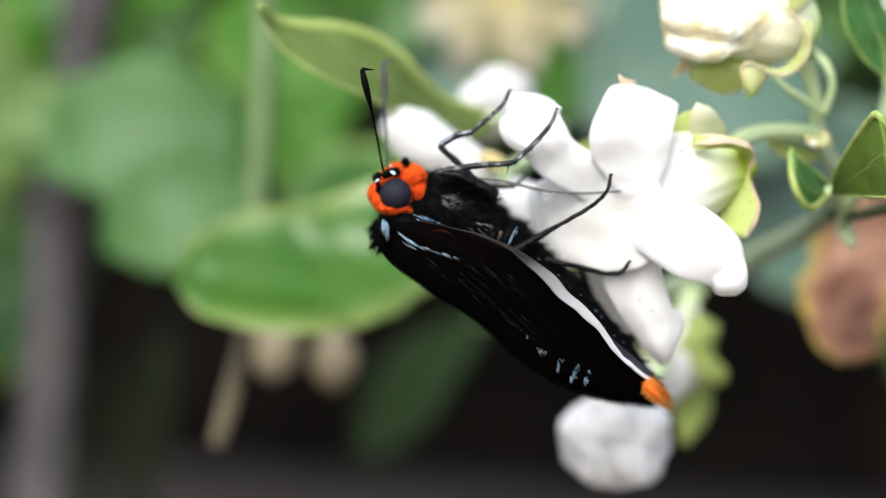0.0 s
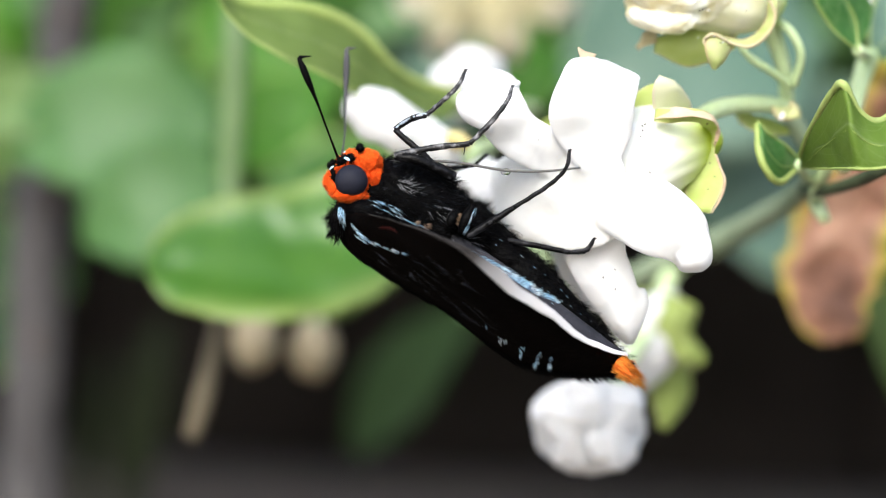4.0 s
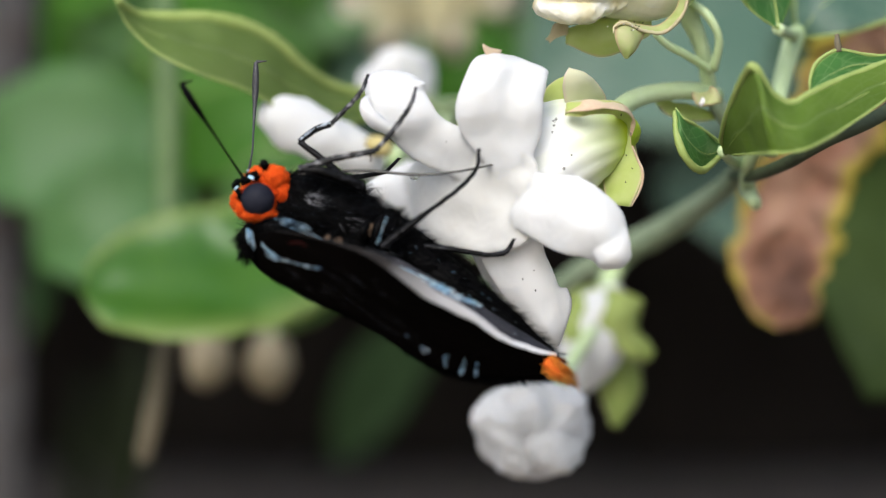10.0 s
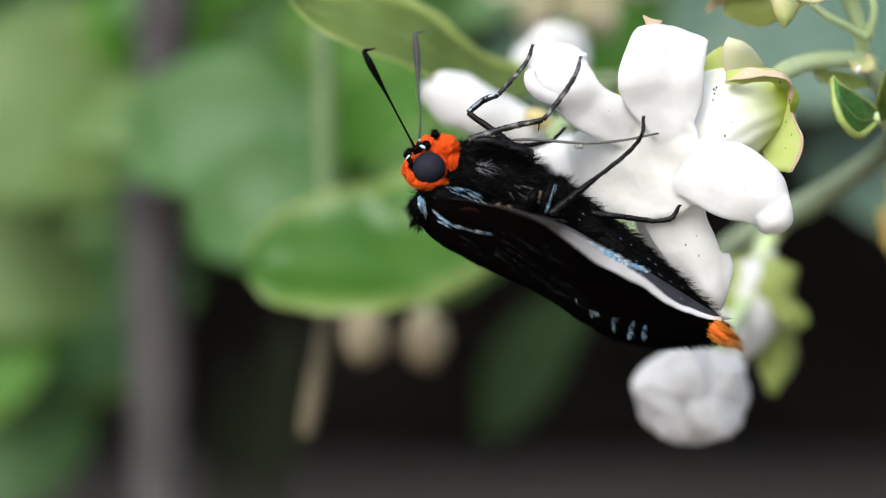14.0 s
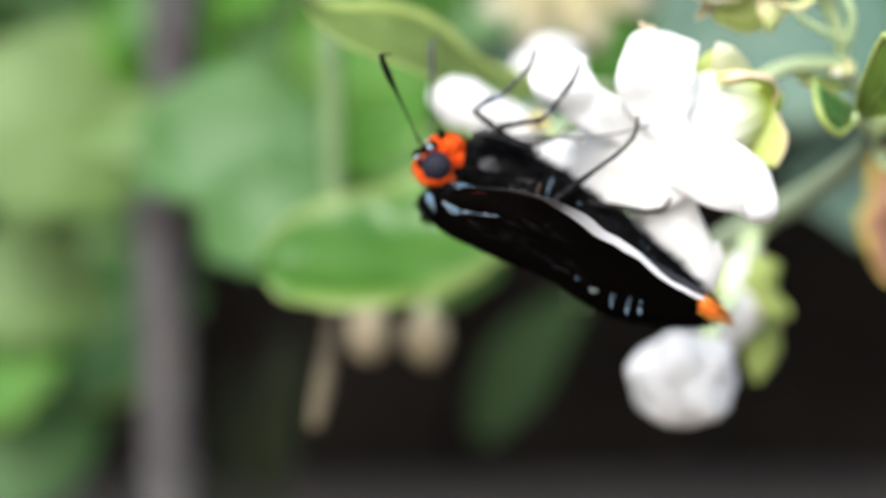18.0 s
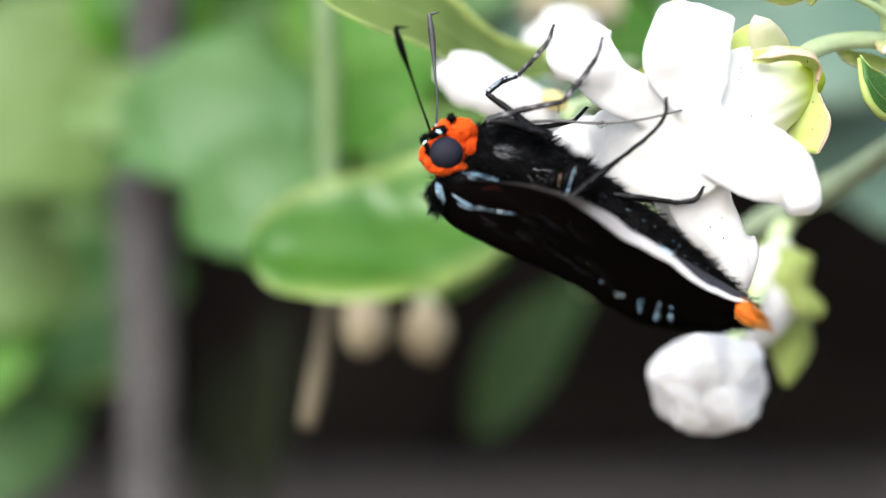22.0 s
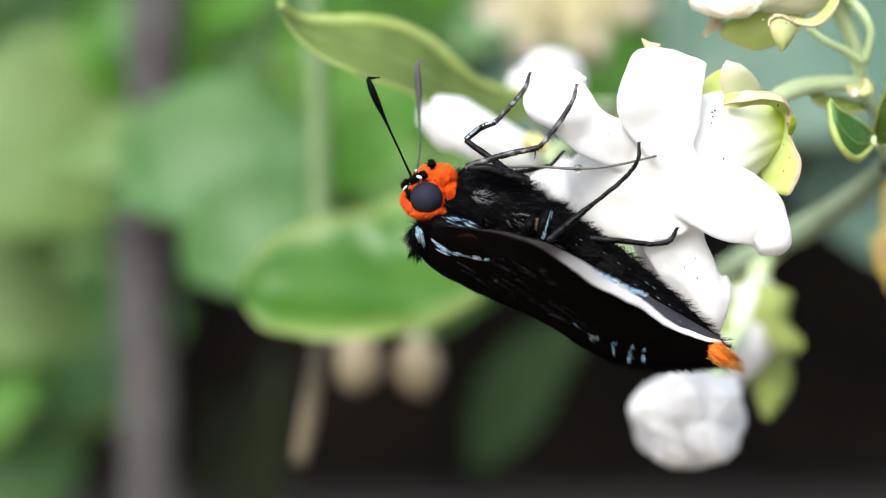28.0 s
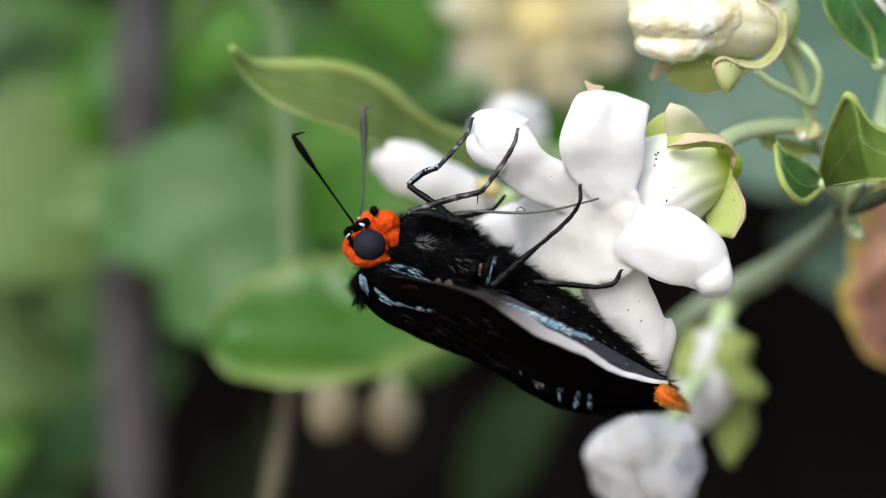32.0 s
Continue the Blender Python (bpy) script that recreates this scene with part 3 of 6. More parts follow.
def main_flower():
    ob = thing("flower", (18.2, -5, 8), "fully open white waxy vine flower with green sepals and reflexed lobes", "flower", "vine flowers")
    lobes = [
        (pillow([(9.27, -12.2, 4.12), (7.71, -12.7, 6.0), (6.64, -13, 7.32), (6.25, -13.5, 8.82), (6.41, -13.6, 10.17), (7.02, -13.2, 11.67), (7.68, -12.2, 12.95), (8.58, -11, 13.35)],
                [(11.72, -12.8, 4.96), (12.07, -13.1, 6.16), (12.64, -13.2, 7.31), (12.78, -13.8, 8.64), (12.9, -13.8, 9.95), (13.24, -13, 11.38), (13.13, -12, 12.11), (10.71, -11, 13.27)], 1.5, 1.3, (-0.05, -1, 0.2), crumple=0.35, seed=2, base=0.6, groove=1.0)),
        (pillow([(6.5, -10.8, 4.13), (3.94, -11.2, 5.27), (2.3, -11.2, 6.52), (0.93, -12, 7.86), (0.0, -12.3, 9.04), (-0.42, -12, 10.58), (-0.34, -11.4, 11.8), (0.51, -10.5, 12.44)],
                [(8.61, -12.0, 6.04), (7.5, -12.1, 7.63), (5.99, -12, 8.33), (5.13, -12.4, 8.99), (4.5, -12.4, 10.05), (4.08, -12, 10.88), (3.92, -11.3, 11.55), (2.74, -10.5, 12.19)], 1.1, 1.1, (0, -1, 0.2), crumple=0.3, seed=3, base=0.45, groove=0.4)),
        (pillow([(8.4, -10.2, 1.2), (10.7, -12.8, 0.3), (12.79, -14.3, -1.22), (14.08, -15.2, -1.76), (15.32, -15.5, -1.97), (16.1, -15.2, -2.22), (16.43, -14.6, -2.69), (17.1, -14, -2.95)],
                [(9.4, -10.6, 4.3), (11.6, -12.9, 4.6), (13.64, -14.2, 4.34), (15.34, -15.2, 3.98), (16.83, -15.5, 2.89), (18.11, -15.2, 1.63), (18.7, -14.6, -0.38), (18.45, -14, -2.4)], 1.4, 1.3, (0.1, -1, 0.1), crumple=0.4, seed=4, base=0.5, groove=0.35)),
        (pillow([(6.55, -9.6, 0.91), (7.67, -9.9, -0.22), (7.9, -9.4, -2.02), (8.76, -9.6, -3.73), (9.79, -9.5, -5.2), (11.22, -9.2, -6.92), (12.98, -8.5, -8.58)],
                [(12.03, -12.2, 1.11), (12.64, -11.6, -0.9), (13.25, -10.6, -2.61), (13.78, -10.3, -4.24), (14.01, -10, -5.74), (13.92, -9.4, -7.26), (13.54, -8.5, -8.58)], 0.9, 1.0, (0, -1, 0), crumple=0.3, seed=5, base=0.4, groove=0.2)),
        (pillow([(7.67, -9.4, 0.04), (5.3, -6.5, -0.92), (3.44, -3, -0.31), (1.24, -1.5, 0.93), (-0.18, -0.5, 2.49), (-0.89, 0, 3.97)],
                [(9.37, -10.5, 4.38), (6.17, -7.5, 5.21), (4.22, -3.6, 5.59), (2.57, -2, 5.76), (0.98, -1, 5.2), (-0.36, 0, 4.42)], 1.0, 1.0, (0, -1, 0.2), crumple=0.35, seed=6))]
    pieces = [("petal", bm, PETAL, "") for bm in lobes]
    pieces.append(("petal_fold", pillow([(1.86, -12.6, 7.33), (0.68, -13, 7.74), (-0.25, -13.2, 8.41), (-0.68, -13.2, 9.26), (-0.72, -12.8, 9.99), (-0.38, -12.2, 10.44)],
                                        [(2.29, -12.6, 7.93), (1.18, -13.2, 8.67), (0.55, -13.5, 9.25), (0.25, -13.4, 9.76), (0.08, -13, 10.2), (-0.08, -12.2, 10.57)], 0.5, 0.8, crumple=0.15), PETAL, ""))
    pieces.append(("petal_fold", pillow([(3.3, -11.6, 11.7), (3.86, -12.2, 11.5), (4.3, -12.4, 11.3)], [(3.0, -12.3, 10.8), (3.73, -12.4, 10.95), (4.3, -12.4, 11.12)], 0.3, 0.6, crumple=0.05), PETAL, ""))
    pieces.append(("petal_fold", pillow([(13.6, -10.4, -4.2), (13.7, -10.2, -5.61), (13.6, -9.8, -6.82), (13.4, -9, -8.1)], [(14.35, -10, -3.98), (14.61, -10, -5.1), (14.33, -9.6, -6.74), (13.73, -9, -8.3)], 0.2, 0.5, (0.5, -0.8, 0), crumple=0.1), PETAL, ""))
    pieces.append(("petal_fold", pillow([(15.3, -15.4, -0.6), (15.9, -15.9, -1.6), (16.3, -15.9, -2.4), (16.7, -15.2, -2.9)], [(18.4, -15.6, 0.4), (18.75, -15.8, -0.8), (18.8, -15.6, -1.9), (18.2, -15.0, -2.8)], 0.9, 1.2, (0.1, -1, 0), crumple=0.15, seed=9), PETAL, ""))
    pieces.append(("throat", sheet([(2.46, -3, 4.88), (4.36, -8, 5.88), (6.48, -10.8, 6.6), (8.58, -12.0, 6.6), (10.6, -12.8, 6.0), (12.2, -13, 5.0)],
                                   [(2.02, -2.5, 0.48), (3.74, -6.5, -0.61), (6.08, -9.4, -1.03), (8.62, -11.2, -1.24), (10.9, -12.4, -0.9), (12.4, -13, 0.3)], 0.1, 1.4, 0.1, 60, 26, 0.4, 8), PETAL_INNER, "cream-white mouth of the flower"))
    pieces.append(("petal", pillow([(6.44, -3, 0.49), (7.13, -2, -1.28), (7.83, -1, -2.85), (8.97, 0, -4.64), (10.11, 0.5, -5.99)],
                                   [(10.32, -5, 0.04), (11.29, -3, -1.72), (11.56, -2, -3.5), (11.6, -1, -5.29), (11.2, 0, -6.65)], 0.6, 0.9, crumple=0.3, seed=7), PETAL, ""))
    fuse(ob, pieces, 0.14, 22, 0.07, 2, 0.0)
    part("corolla_tube", tube([(9.89, -5, 2.45), (11.56, -6.5, 4.17), (13.46, -7.5, 5.67), (15.39, -7.8, 6.62), (17.38, -7.2, 7.15), (18.8, -6.2, 7.44), (19.77, -5, 7.57)],
                              [4.2, 4.2, 4.1, 3.6, 2.7, 1.6, 0.7], 64, 96, ribs=15, rib_height=0.03), TUBE, ob, "ribbed tube fading from white to lime green, the calyx shade painted in")
    # the calyx cup
    for k, (left, right, bulge, stuff) in enumerate((
            ([(14.5, -9.4, 9.3), (14.3, -10.4, 10.54), (14.45, -10.8, 11.51), (14.85, -10.6, 12.2)], [(17.9, -6, 9.6), (17.5, -7.2, 10.45), (16.87, -8.4, 11.26), (16.05, -9.6, 11.89)], 0.7, SEPAL_PALE),
            ([(14.43, -12.2, 8.53), (15.52, -12.4, 8.44), (16.84, -11.8, 8.63), (18.17, -10, 8.53), (18.5, -8, 7.73), (17.9, -7.2, 6.1), (17.2, -7.8, 4.6), (17.4, -9.0, 2.1)],
             [(14.56, -11.6, 9.58), (15.86, -12.4, 9.59), (17.46, -12, 9.69), (18.86, -11, 9.26), (19.61, -9.6, 8.11), (19.33, -9.4, 6.4), (20.07, -9.8, 4.33), (19.14, -9.6, 1.76)], 0.35, SEPAL),
            ([(18.2, -4.5, 7.2), (17.3, -5.0, 5.2), (16.7, -5.6, 3.9), (17.6, -6.4, 2.13)], [(19.99, -4.5, 6.62), (20.17, -5.5, 5.06), (20.28, -6.3, 3.44), (19.19, -6.8, 1.78)], 0.3, SEPAL),
            ([(12.6, -8.8, 9.8), (13.1, -8.9, 10.8), (13.8, -8.9, 11.35), (14.4, -8.9, 11.6)], [(15.2, -8.6, 9.7), (15.3, -8.6, 10.5), (15.3, -8.6, 11.1), (15.2, -8.6, 11.5)], 0.1, SEPAL),
            ([(17.09, -2, 7.93), (13.27, 1, 8.56), (9.68, 1, 8.34), (6.61, 0, 7.99)], [(17.98, -2, 8.9), (13.27, 1, 11.25), (9.68, 1, 10.8), (6.43, 0, 9.06)], -0.8, SEPAL))):
        leafy = part("sepal", pillow(left, right, bulge, 0.25, (0.2, -1, 0.1), 48, 17, 0.25, k, 0.9), stuff, ob)
        if k == 1:
            rim = [(p[0], p[1] - 0.25, p[2] - 0.4) for p in right[:4]] + [(19.5, -10, 8.1), (19.3, -9.6, 7.0)]
            part("sepal_margin", blade(rim, (0.1, -0.8, 0.6), [0.48, 0.5, 0.4, 0.3, 0.22, 0.08], 0.08, 0.1, (0.08, 2), 44, 9, 3.0, crumple=0.15, seed=k), SEPAL_RIM, leafy, "pinkish brown margin")
            part("sepal_margin", tube([(19.4, -9.7, 6.3), (19.75, -9.8, 5.3), (20.1, -10, 4.3), (19.9, -9.9, 3.1), (19.2, -9.8, 1.8)], [0.06, 0.09, 0.1, 0.09, 0.05], 40, 8, rough=0.15), SEPAL_RIM, leafy, "pale papery margin")
    part("pedicel", tube([(18.49, -4, 7.51), (19.04, -2, 9.43), (21.25, 0, 10.53), (24.57, 2, 10.84), (26.94, 4, 10.39)], [1.02, 0.8, 0.72, 0.7, 0.76], 26, 12), STEM, ob)
    part("petal_tip", blade([(9.6, -11.6, 13.0), (8.9, -12, 13.4), (8.44, -12.4, 14.0)], (0.3, -1, 0.2), [0.6, 0.38, 0.05], 0.12, 0.4, (0, 0), 12, 7, 2.0), SEPAL_RIM, ob, "dry brown tip")
    rng = random.Random(4)
    for at, r in (((13.41, -12.2, 7.4), 2.5), ((13.5, -12.2, 8.21), 3), ((13.71, -12.2, 8.33), 3), ((13.54, -12.2, 7.87), 3), ((13.62, -12.2, 8.12), 2), ((14.79, -11.9, 5.67), 2), ((14.2, -11.9, 4.7), 2.5),
                  ((11.88, -11, -4.23), 2), ((10.94, -11, -3.37), 2), ((5.6, -13.4, 6.87), 1.5), ((11.78, -11.4, -2.73), 1.5), ((15.22, -16.8, 0.46), 1.5), ((18.9, -10.2, 5.6), 2), ((19.3, -10.3, 4.6), 2), ((18.8, -10.2, 3.6), 2), ((18.6, -10.3, 8.6), 2), ((19.3, -10, 7.2), 2)):
        part("speck", ball(at, (r * 0.03, r * 0.03, r * 0.03 * rng.uniform(0.8, 1.8)), (0, 0, 0), 0.3, 0.5, 1), SPECK, ob, "dark speck")
    return ob


main_flower()


def bud_flower():
    """The withered bloom over the main one."""
    ob = thing("withered_flower", (24.35, 0, 17.26), "withered crumpled white flower in a green papery calyx", "flower", "vine flowers")
    part("corolla_tube", tube([(15.4, -4.5, 20.0), (17.8, -4, 19.94), (20.08, -3, 19.73), (22.15, -2, 19.44), (23.78, -0.5, 19.1), (24.7, 0.5, 18.9)],
                              [2.2, 3.3, 3.55, 3.3, 2.3, 0.8], 64, 72, ribs=13, rib_height=0.03, rough=0.012), LIME, ob, "cream corolla tube turning lime green at its foot")
    fuse(ob, [("corolla", ball((14.95, -5, 20.25), (2.75, 2.6, 3.75), (0, 12, 0), 0.1, 0.6, 5, seed=9), WITHERED, "crumpled creamy corolla"),
              ("corolla_fold", ball((18.1, -4.7, 20.0), (3.1, 3.1, 3.5), (0, 0, 0), 0.1, 0.6, 4, seed=5), WITHERED, ""),
              ("corolla_fold", ball((15.1, -7.2, 21.3), (2.3, 1.2, 2.4), (0, 20, 0), 0.1, 0.6, 4, seed=3), WITHERED, ""),
              ("corolla_fold", blade([(18.6, -6.0, 17.63), (16.53, -8.2, 18.3), (14.36, -8.6, 18.7), (12.3, -7.2, 19.3)], (0.05, -1, 0.15), [0.6, 1.1, 1.2, 0.8], 1.0, -0.3, (0.1, 1.5), 34, 17, 2.5), WITHERED, ""),
              ("corolla_fold", blade([(18.39, -5.5, 17.14), (16.72, -7.2, 16.75), (14.51, -7.6, 16.7), (12.6, -6.2, 17.6)], (0.05, -1, -0.1), [0.5, 1.0, 1.0, 0.6], 1.0, -0.3, (0.1, 1.5), 34, 17, 2.5), WITHERED, "")],
         0.13, 11, 0.28, 5, 0.28)
    for k, (left, right, bulge, stuff) in enumerate((
            ([(17.97, -3, 25.68), (18.86, -4, 25.24), (20.68, -4, 25.31), (22.52, -3.5, 24.97), (23.75, -3, 23.53), (24.32, -2.5, 21.7)], [(18.01, -3, 24.94), (18.72, -4.5, 23.69), (20.41, -5, 22.57), (21.96, -5, 22.07), (22.86, -4.5, 21.28), (23.59, -3.5, 20.42)], 0.5, SEPAL),
            ([(21.36, -5, 21.36), (21.97, -5.4, 22.09), (23.15, -5.2, 22.96), (24.22, -4.2, 24.16)], [(22.27, -5.8, 20.04), (23.38, -6, 20.34), (24.16, -5.4, 21.76), (24.83, -3.4, 23.69)], 0.5, SEPAL_DRY),
            ([(21.72, -2, 17.2), (19.38, -3, 16.6), (17.12, -3.5, 16.2), (15.0, -3.5, 15.6)], [(21.42, -2, 15.0), (19.06, -3, 13.7), (17.3, -3.5, 13.4), (14.9, -3.5, 14.4)], 0.8, SEPAL),
            ([(14.9, -4, 16.2), (14.0, -4, 15.9), (13.7, -4, 15.2), (13.3, -4, 14.7)], [(15.0, -4, 15.0), (14.5, -4, 14.9), (14.0, -4, 14.7), (13.6, -4, 14.4)], 0.2, SEPAL_PAPER))):
        part("sepal", pillow(left, right, bulge, 0.22, (0.1, -1, 0.1), 40, 15, 0.3, k + 11, 0.9), stuff, ob)
    cup = part("sepal", pillow([(23.52, -4.47, 19.49), (23.52, -5.17, 17.51), (22.9, -5.83, 16.27), (21.66, -6.42, 15.42), (20.26, -6.75, 15.56), (19.19, -7.15, 15.84), (18.57, -7.56, 15.58)],
                               [(24.35, -5, 19.45), (24.26, -5.8, 17.27), (23.51, -6.6, 15.85), (22.17, -7.4, 14.77), (20.58, -7.8, 14.91), (19.27, -8.2, 15.51), (18.47, -8.4, 15.36)], 0.7, 0.2, (0.3, -1, -0.3), 60, 15, 0.25, 22, 0.9), SEPAL_DRY, ob)
    part("sepal_curl", pillow([(18.81, -8.2, 15.8), (18.34, -8.8, 14.95), (18.5, -8.8, 13.86), (19.0, -8.4, 12.9)],
                              [(20.87, -7.4, 15.05), (20.45, -8, 14.42), (19.94, -8.4, 13.55), (19.3, -8.4, 12.88)], 0.5, 0.2, (0.1, -1, 0), 36, 13, 0.25, 24, 0.9), SEPAL_DRY, cup, "curled brownish tip")
    part("sepal_margin", tube([(21.35, -5.8, 21.38), (22.07, -6.4, 20.15), (22.97, -6.6, 19.25), (23.71, -6.6, 18.21), (24.01, -6.6, 17.14), (23.43, -7, 15.87), (22.13, -7.8, 14.79), (20.55, -8.2, 14.93), (19.25, -8.6, 15.53), (18.43, -8.9, 15.29), (18.27, -9, 14.73)],
                              [0.05, 0.13, 0.15, 0.14, 0.13, 0.14, 0.15, 0.14, 0.15, 0.12, 0.05], 90, 8, rough=0.25), SEPAL_PAPER, cup, "pinkish tan papery margin")
    part("sepal_tip", ball((18.38, -3.4, 25.52), (0.9, 0.4, 0.55), (0, 25, 0), 0.25, 0.5, 3), SEPAL_RIM, ob, "pinkish dry tip")
    part("pedicel", tube([(23.73, 0, 18.18), (24.97, 1, 15.93), (25.9, 2, 13.4), (26.4, 4, 10.7)], [1.1, 0.75, 0.6, 0.64], 20, 12), STEM, ob)
    rng = random.Random(9)
    for k in range(26):
        at = Vector((19.9, -8.9, 15.3)) if k < 12 else Vector((18.4, -8.2, 17.5))
        at = at + Vector((rng.gauss(0, 0.9), rng.uniform(-0.3, 0.1), rng.gauss(0, 0.35)))
        part("speck", ball(at, (0.06, 0.06, 0.06), (0, 0, 0), 0.3, 0.5, 1), FLUFF if k % 3 == 0 else SPECK, ob, "white grain" if k % 3 == 0 else "dark speck")
    part("bract", tube([(24.61, 0, 17.68), (26.02, -1, 16.42), (26.87, -0.5, 14.61), (26.5, 1, 12.4)], [0.4, 0.36, 0.32, 0.38], 20, 10), STEM, ob)
    part("bract", tube([(21.78, -3, 15.02), (22.92, -2, 14.13), (24.53, -1, 13.3), (26.24, 1, 12.3)], [0.25, 0.32, 0.32, 0.34], 20, 10), STEM, ob)
    return ob


bud_flower()


def lower_bud():
    ob = thing("flower_bud", (12.53, 24, -12.67), "round white flower bud hanging below the open flower", "flower bud", "vine flowers")
    pieces = [("bud", ball((12.1, 21, -16.12), (4.7, 4.3, 4.2), (0, 0, 0), 0.04, 0.7, 4, seed=2), PETAL, "")]
    for k in range(5):
        a = radians(72 * k + 20)
        out = (2.3, 1.7, 2.4, 1.9, 2.2)[k]
        at = Vector((12.05, 18.4, -15.95)) + Vector((math.cos(a) * out, (0.3, -0.3, 0.2, 0.5, -0.1)[k], math.sin(a) * out * 0.93))
        pieces.append(("petal", ball(at, (2.7, 2.2, 2.2), (0, -72 * k - 40, 0), 0.18, 0.5, 4, seed=k), PETAL, ""))
    fuse(ob, pieces, 0.2, 8, 0.42, 3, 0.25)
    part("bud_tip", ball((12.3, 17.0, -15.6), (0.5, 0.3, 0.45), (0, 0, 0), 0.3, 0.5, 3), PETAL_INNER, ob, "creamy folded tip")
    part("pedicel", tube([(14.59, 26, -12.77), (17.43, 32, -9.02), (19.72, 36, -6.08)], [0.69, 0.60, 0.72], 14, 10), STEM, ob)
    return ob


def second_calyx():
    ob = thing("flower", (20.05, 37, -6.1), "white flower with pale green sepals half hidden behind", "flower", "vine flowers")
    part("corolla_tube", ball((18.12, 35, -9.11), (2.81, 2.81, 4.85), (0, 25, 0), 0.15, 0.6, 4, seed=7), PETAL, ob)
    rows = [([(18.7, 36, -4.55), (20.52, 33, -6.02), (21.28, 33, -9.05), (23.13, 34, -10.86)], [(0.5, -1, 0.2)], [1.53, 2.55, 1.84, 0.72], -0.4),
            ([(19.34, 38, -5.09), (19.98, 36, -10.17), (20.49, 36, -13.74), (19.82, 36, -17.06)], [(0.2, -1, 0)], [1.33, 2.25, 2.04, 0.41], -0.4),
            ([(19.34, 38, -5.09), (17.55, 34, -6.04), (16.48, 33, -8.04), (16.23, 33, -10.06)], [(-0.3, -1, 0)], [1.33, 1.74, 1.53, 0.41], -0.3)]
    for i, (spine, face, width, curl) in enumerate(rows):
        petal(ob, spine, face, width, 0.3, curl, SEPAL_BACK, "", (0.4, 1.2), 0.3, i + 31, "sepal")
    part("pedicel", tube([(19.28, 37, -5.33), (20.37, 38, -3.04), (22.17, 38, -1.49), (23.81, 36, -0.72)], [1.12, 0.82, 0.72, 0.82], 16, 10), STEM, ob)
    return ob


lower_bud()
second_calyx()


def back_flower(at, size, label, stuff, seed, tilt=0, lobes=9):
    """An open flower seen from its mouth, with narrow uneven lobes round a broad yellowish throat."""
    ob = thing("flower", at, label, "flower", "vine flowers")
    c = np.array(at, dtype=float)
    part("throat", ball(at, (size * 0.5, size * 0.22, size * 0.42), (0, 0, 0), 0.12, 0.5, 4, seed=seed), YELLOW, ob, "yellow throat")
    rng = random.Random(seed)
    for i in range(lobes):
        a = radians(tilt + (i + rng.uniform(-0.25, 0.25)) * 360 / lobes)
        long = rng.uniform(0.85, 1.15)
        d = np.array((math.cos(a), 0, math.sin(a)))
        spine = [c + d * size * k * long + np.array((0, y * size, 0)) for k, y in ((0.15, 0.0), (0.5, -0.2), (0.85, -0.15), (1.1, 0.15))]
        petal(ob, spine, (rng.uniform(-0.3, 0.3), -1, rng.uniform(-0.2, 0.5)), [size * 0.18, size * 0.27, size * 0.25, size * 0.08], size * 0.05, rng.uniform(-0.4, 0.3), stuff, "", (size * 0.05, 1.5), 0.5, seed + i)
    part("pedicel", tube([c, c + np.array((1.5, size * 0.9, 4)), c + np.array((4, size * 1.2, 12))], [size * 0.14, size * 0.1, size * 0.1], 12, 8), STEM, ob)
    return ob


def side_flower():
    ob = thing("flower", (0.28, 14, 8.06), "white flower lobe with a yellow throat behind the insect's legs", "flower", "vine flowers")
    petal(ob, [(0.29, 16, 6.0), (-2.31, 14, 7.35), (-5.25, 12.5, 8.86), (-7.6, 12, 10.0), (-9.6, 12, 10.55)], [(0.1, -1, 0.1)], [1.5, 1.95, 2.2, 2.1, 0.9], 0.9, -0.35, seed=41, crumple=0.25)
    petal(ob, [(0.77, 18, 5.79), (2.66, 16, 3.85), (4.56, 16, 1.95), (5.73, 15, 0.05)], [(0.1, -1, 0.1)], [1.9, 2.7, 2.4, 0.9], 0.8, -0.3, seed=43)
    part("throat", ball((0.1, 13.6, 7.6), (1.2, 0.9, 0.8), (0, 30, 0), 0.1, 0.6, 3), YELLOW, ob, "yellow throat")
    part("pedicel", tube([(0.77, 18, 6.75), (3.3, 30, 8.05), (6.01, 40, 10.93)], [0.94, 0.77, 0.80], 12, 8), STEM, ob)


side_flower()
back_flower((3.85, 95, 30.28), 9.3, "cream flower with a yellow throat, far back among leaves", CREAM, 51, 90 + 36)


def upright_flower():
    ob = thing("flower", (1.62, 42, 13.35), "small white flower lobe between the leaves", "flower", "vine flowers")
    petal(ob, [(2.42, 44, 11.87), (1.98, 42, 13.88), (1.46, 41, 15.91), (1.14, 41, 17.47)], [(0, -1, 0.1)], [2.09, 3.13, 2.71, 1.04], 1.4, -0.3, seed=63)
    petal(ob, [(2.42, 44, 11.87), (0.31, 42, 13.62), (-0.99, 41, 14.35), (-2.03, 41, 14.61)], [(0, -1, 0.1)], [2.09, 2.09, 1.67, 0.83], 1.0, -0.3, seed=64)
    part("pedicel", tube([(2.42, 44, 11.87), (4.02, 46, 11.42), (7.67, 44, 12.03)], [0.9, 0.7, 0.7], 10, 8), STEM, ob)


upright_flower()


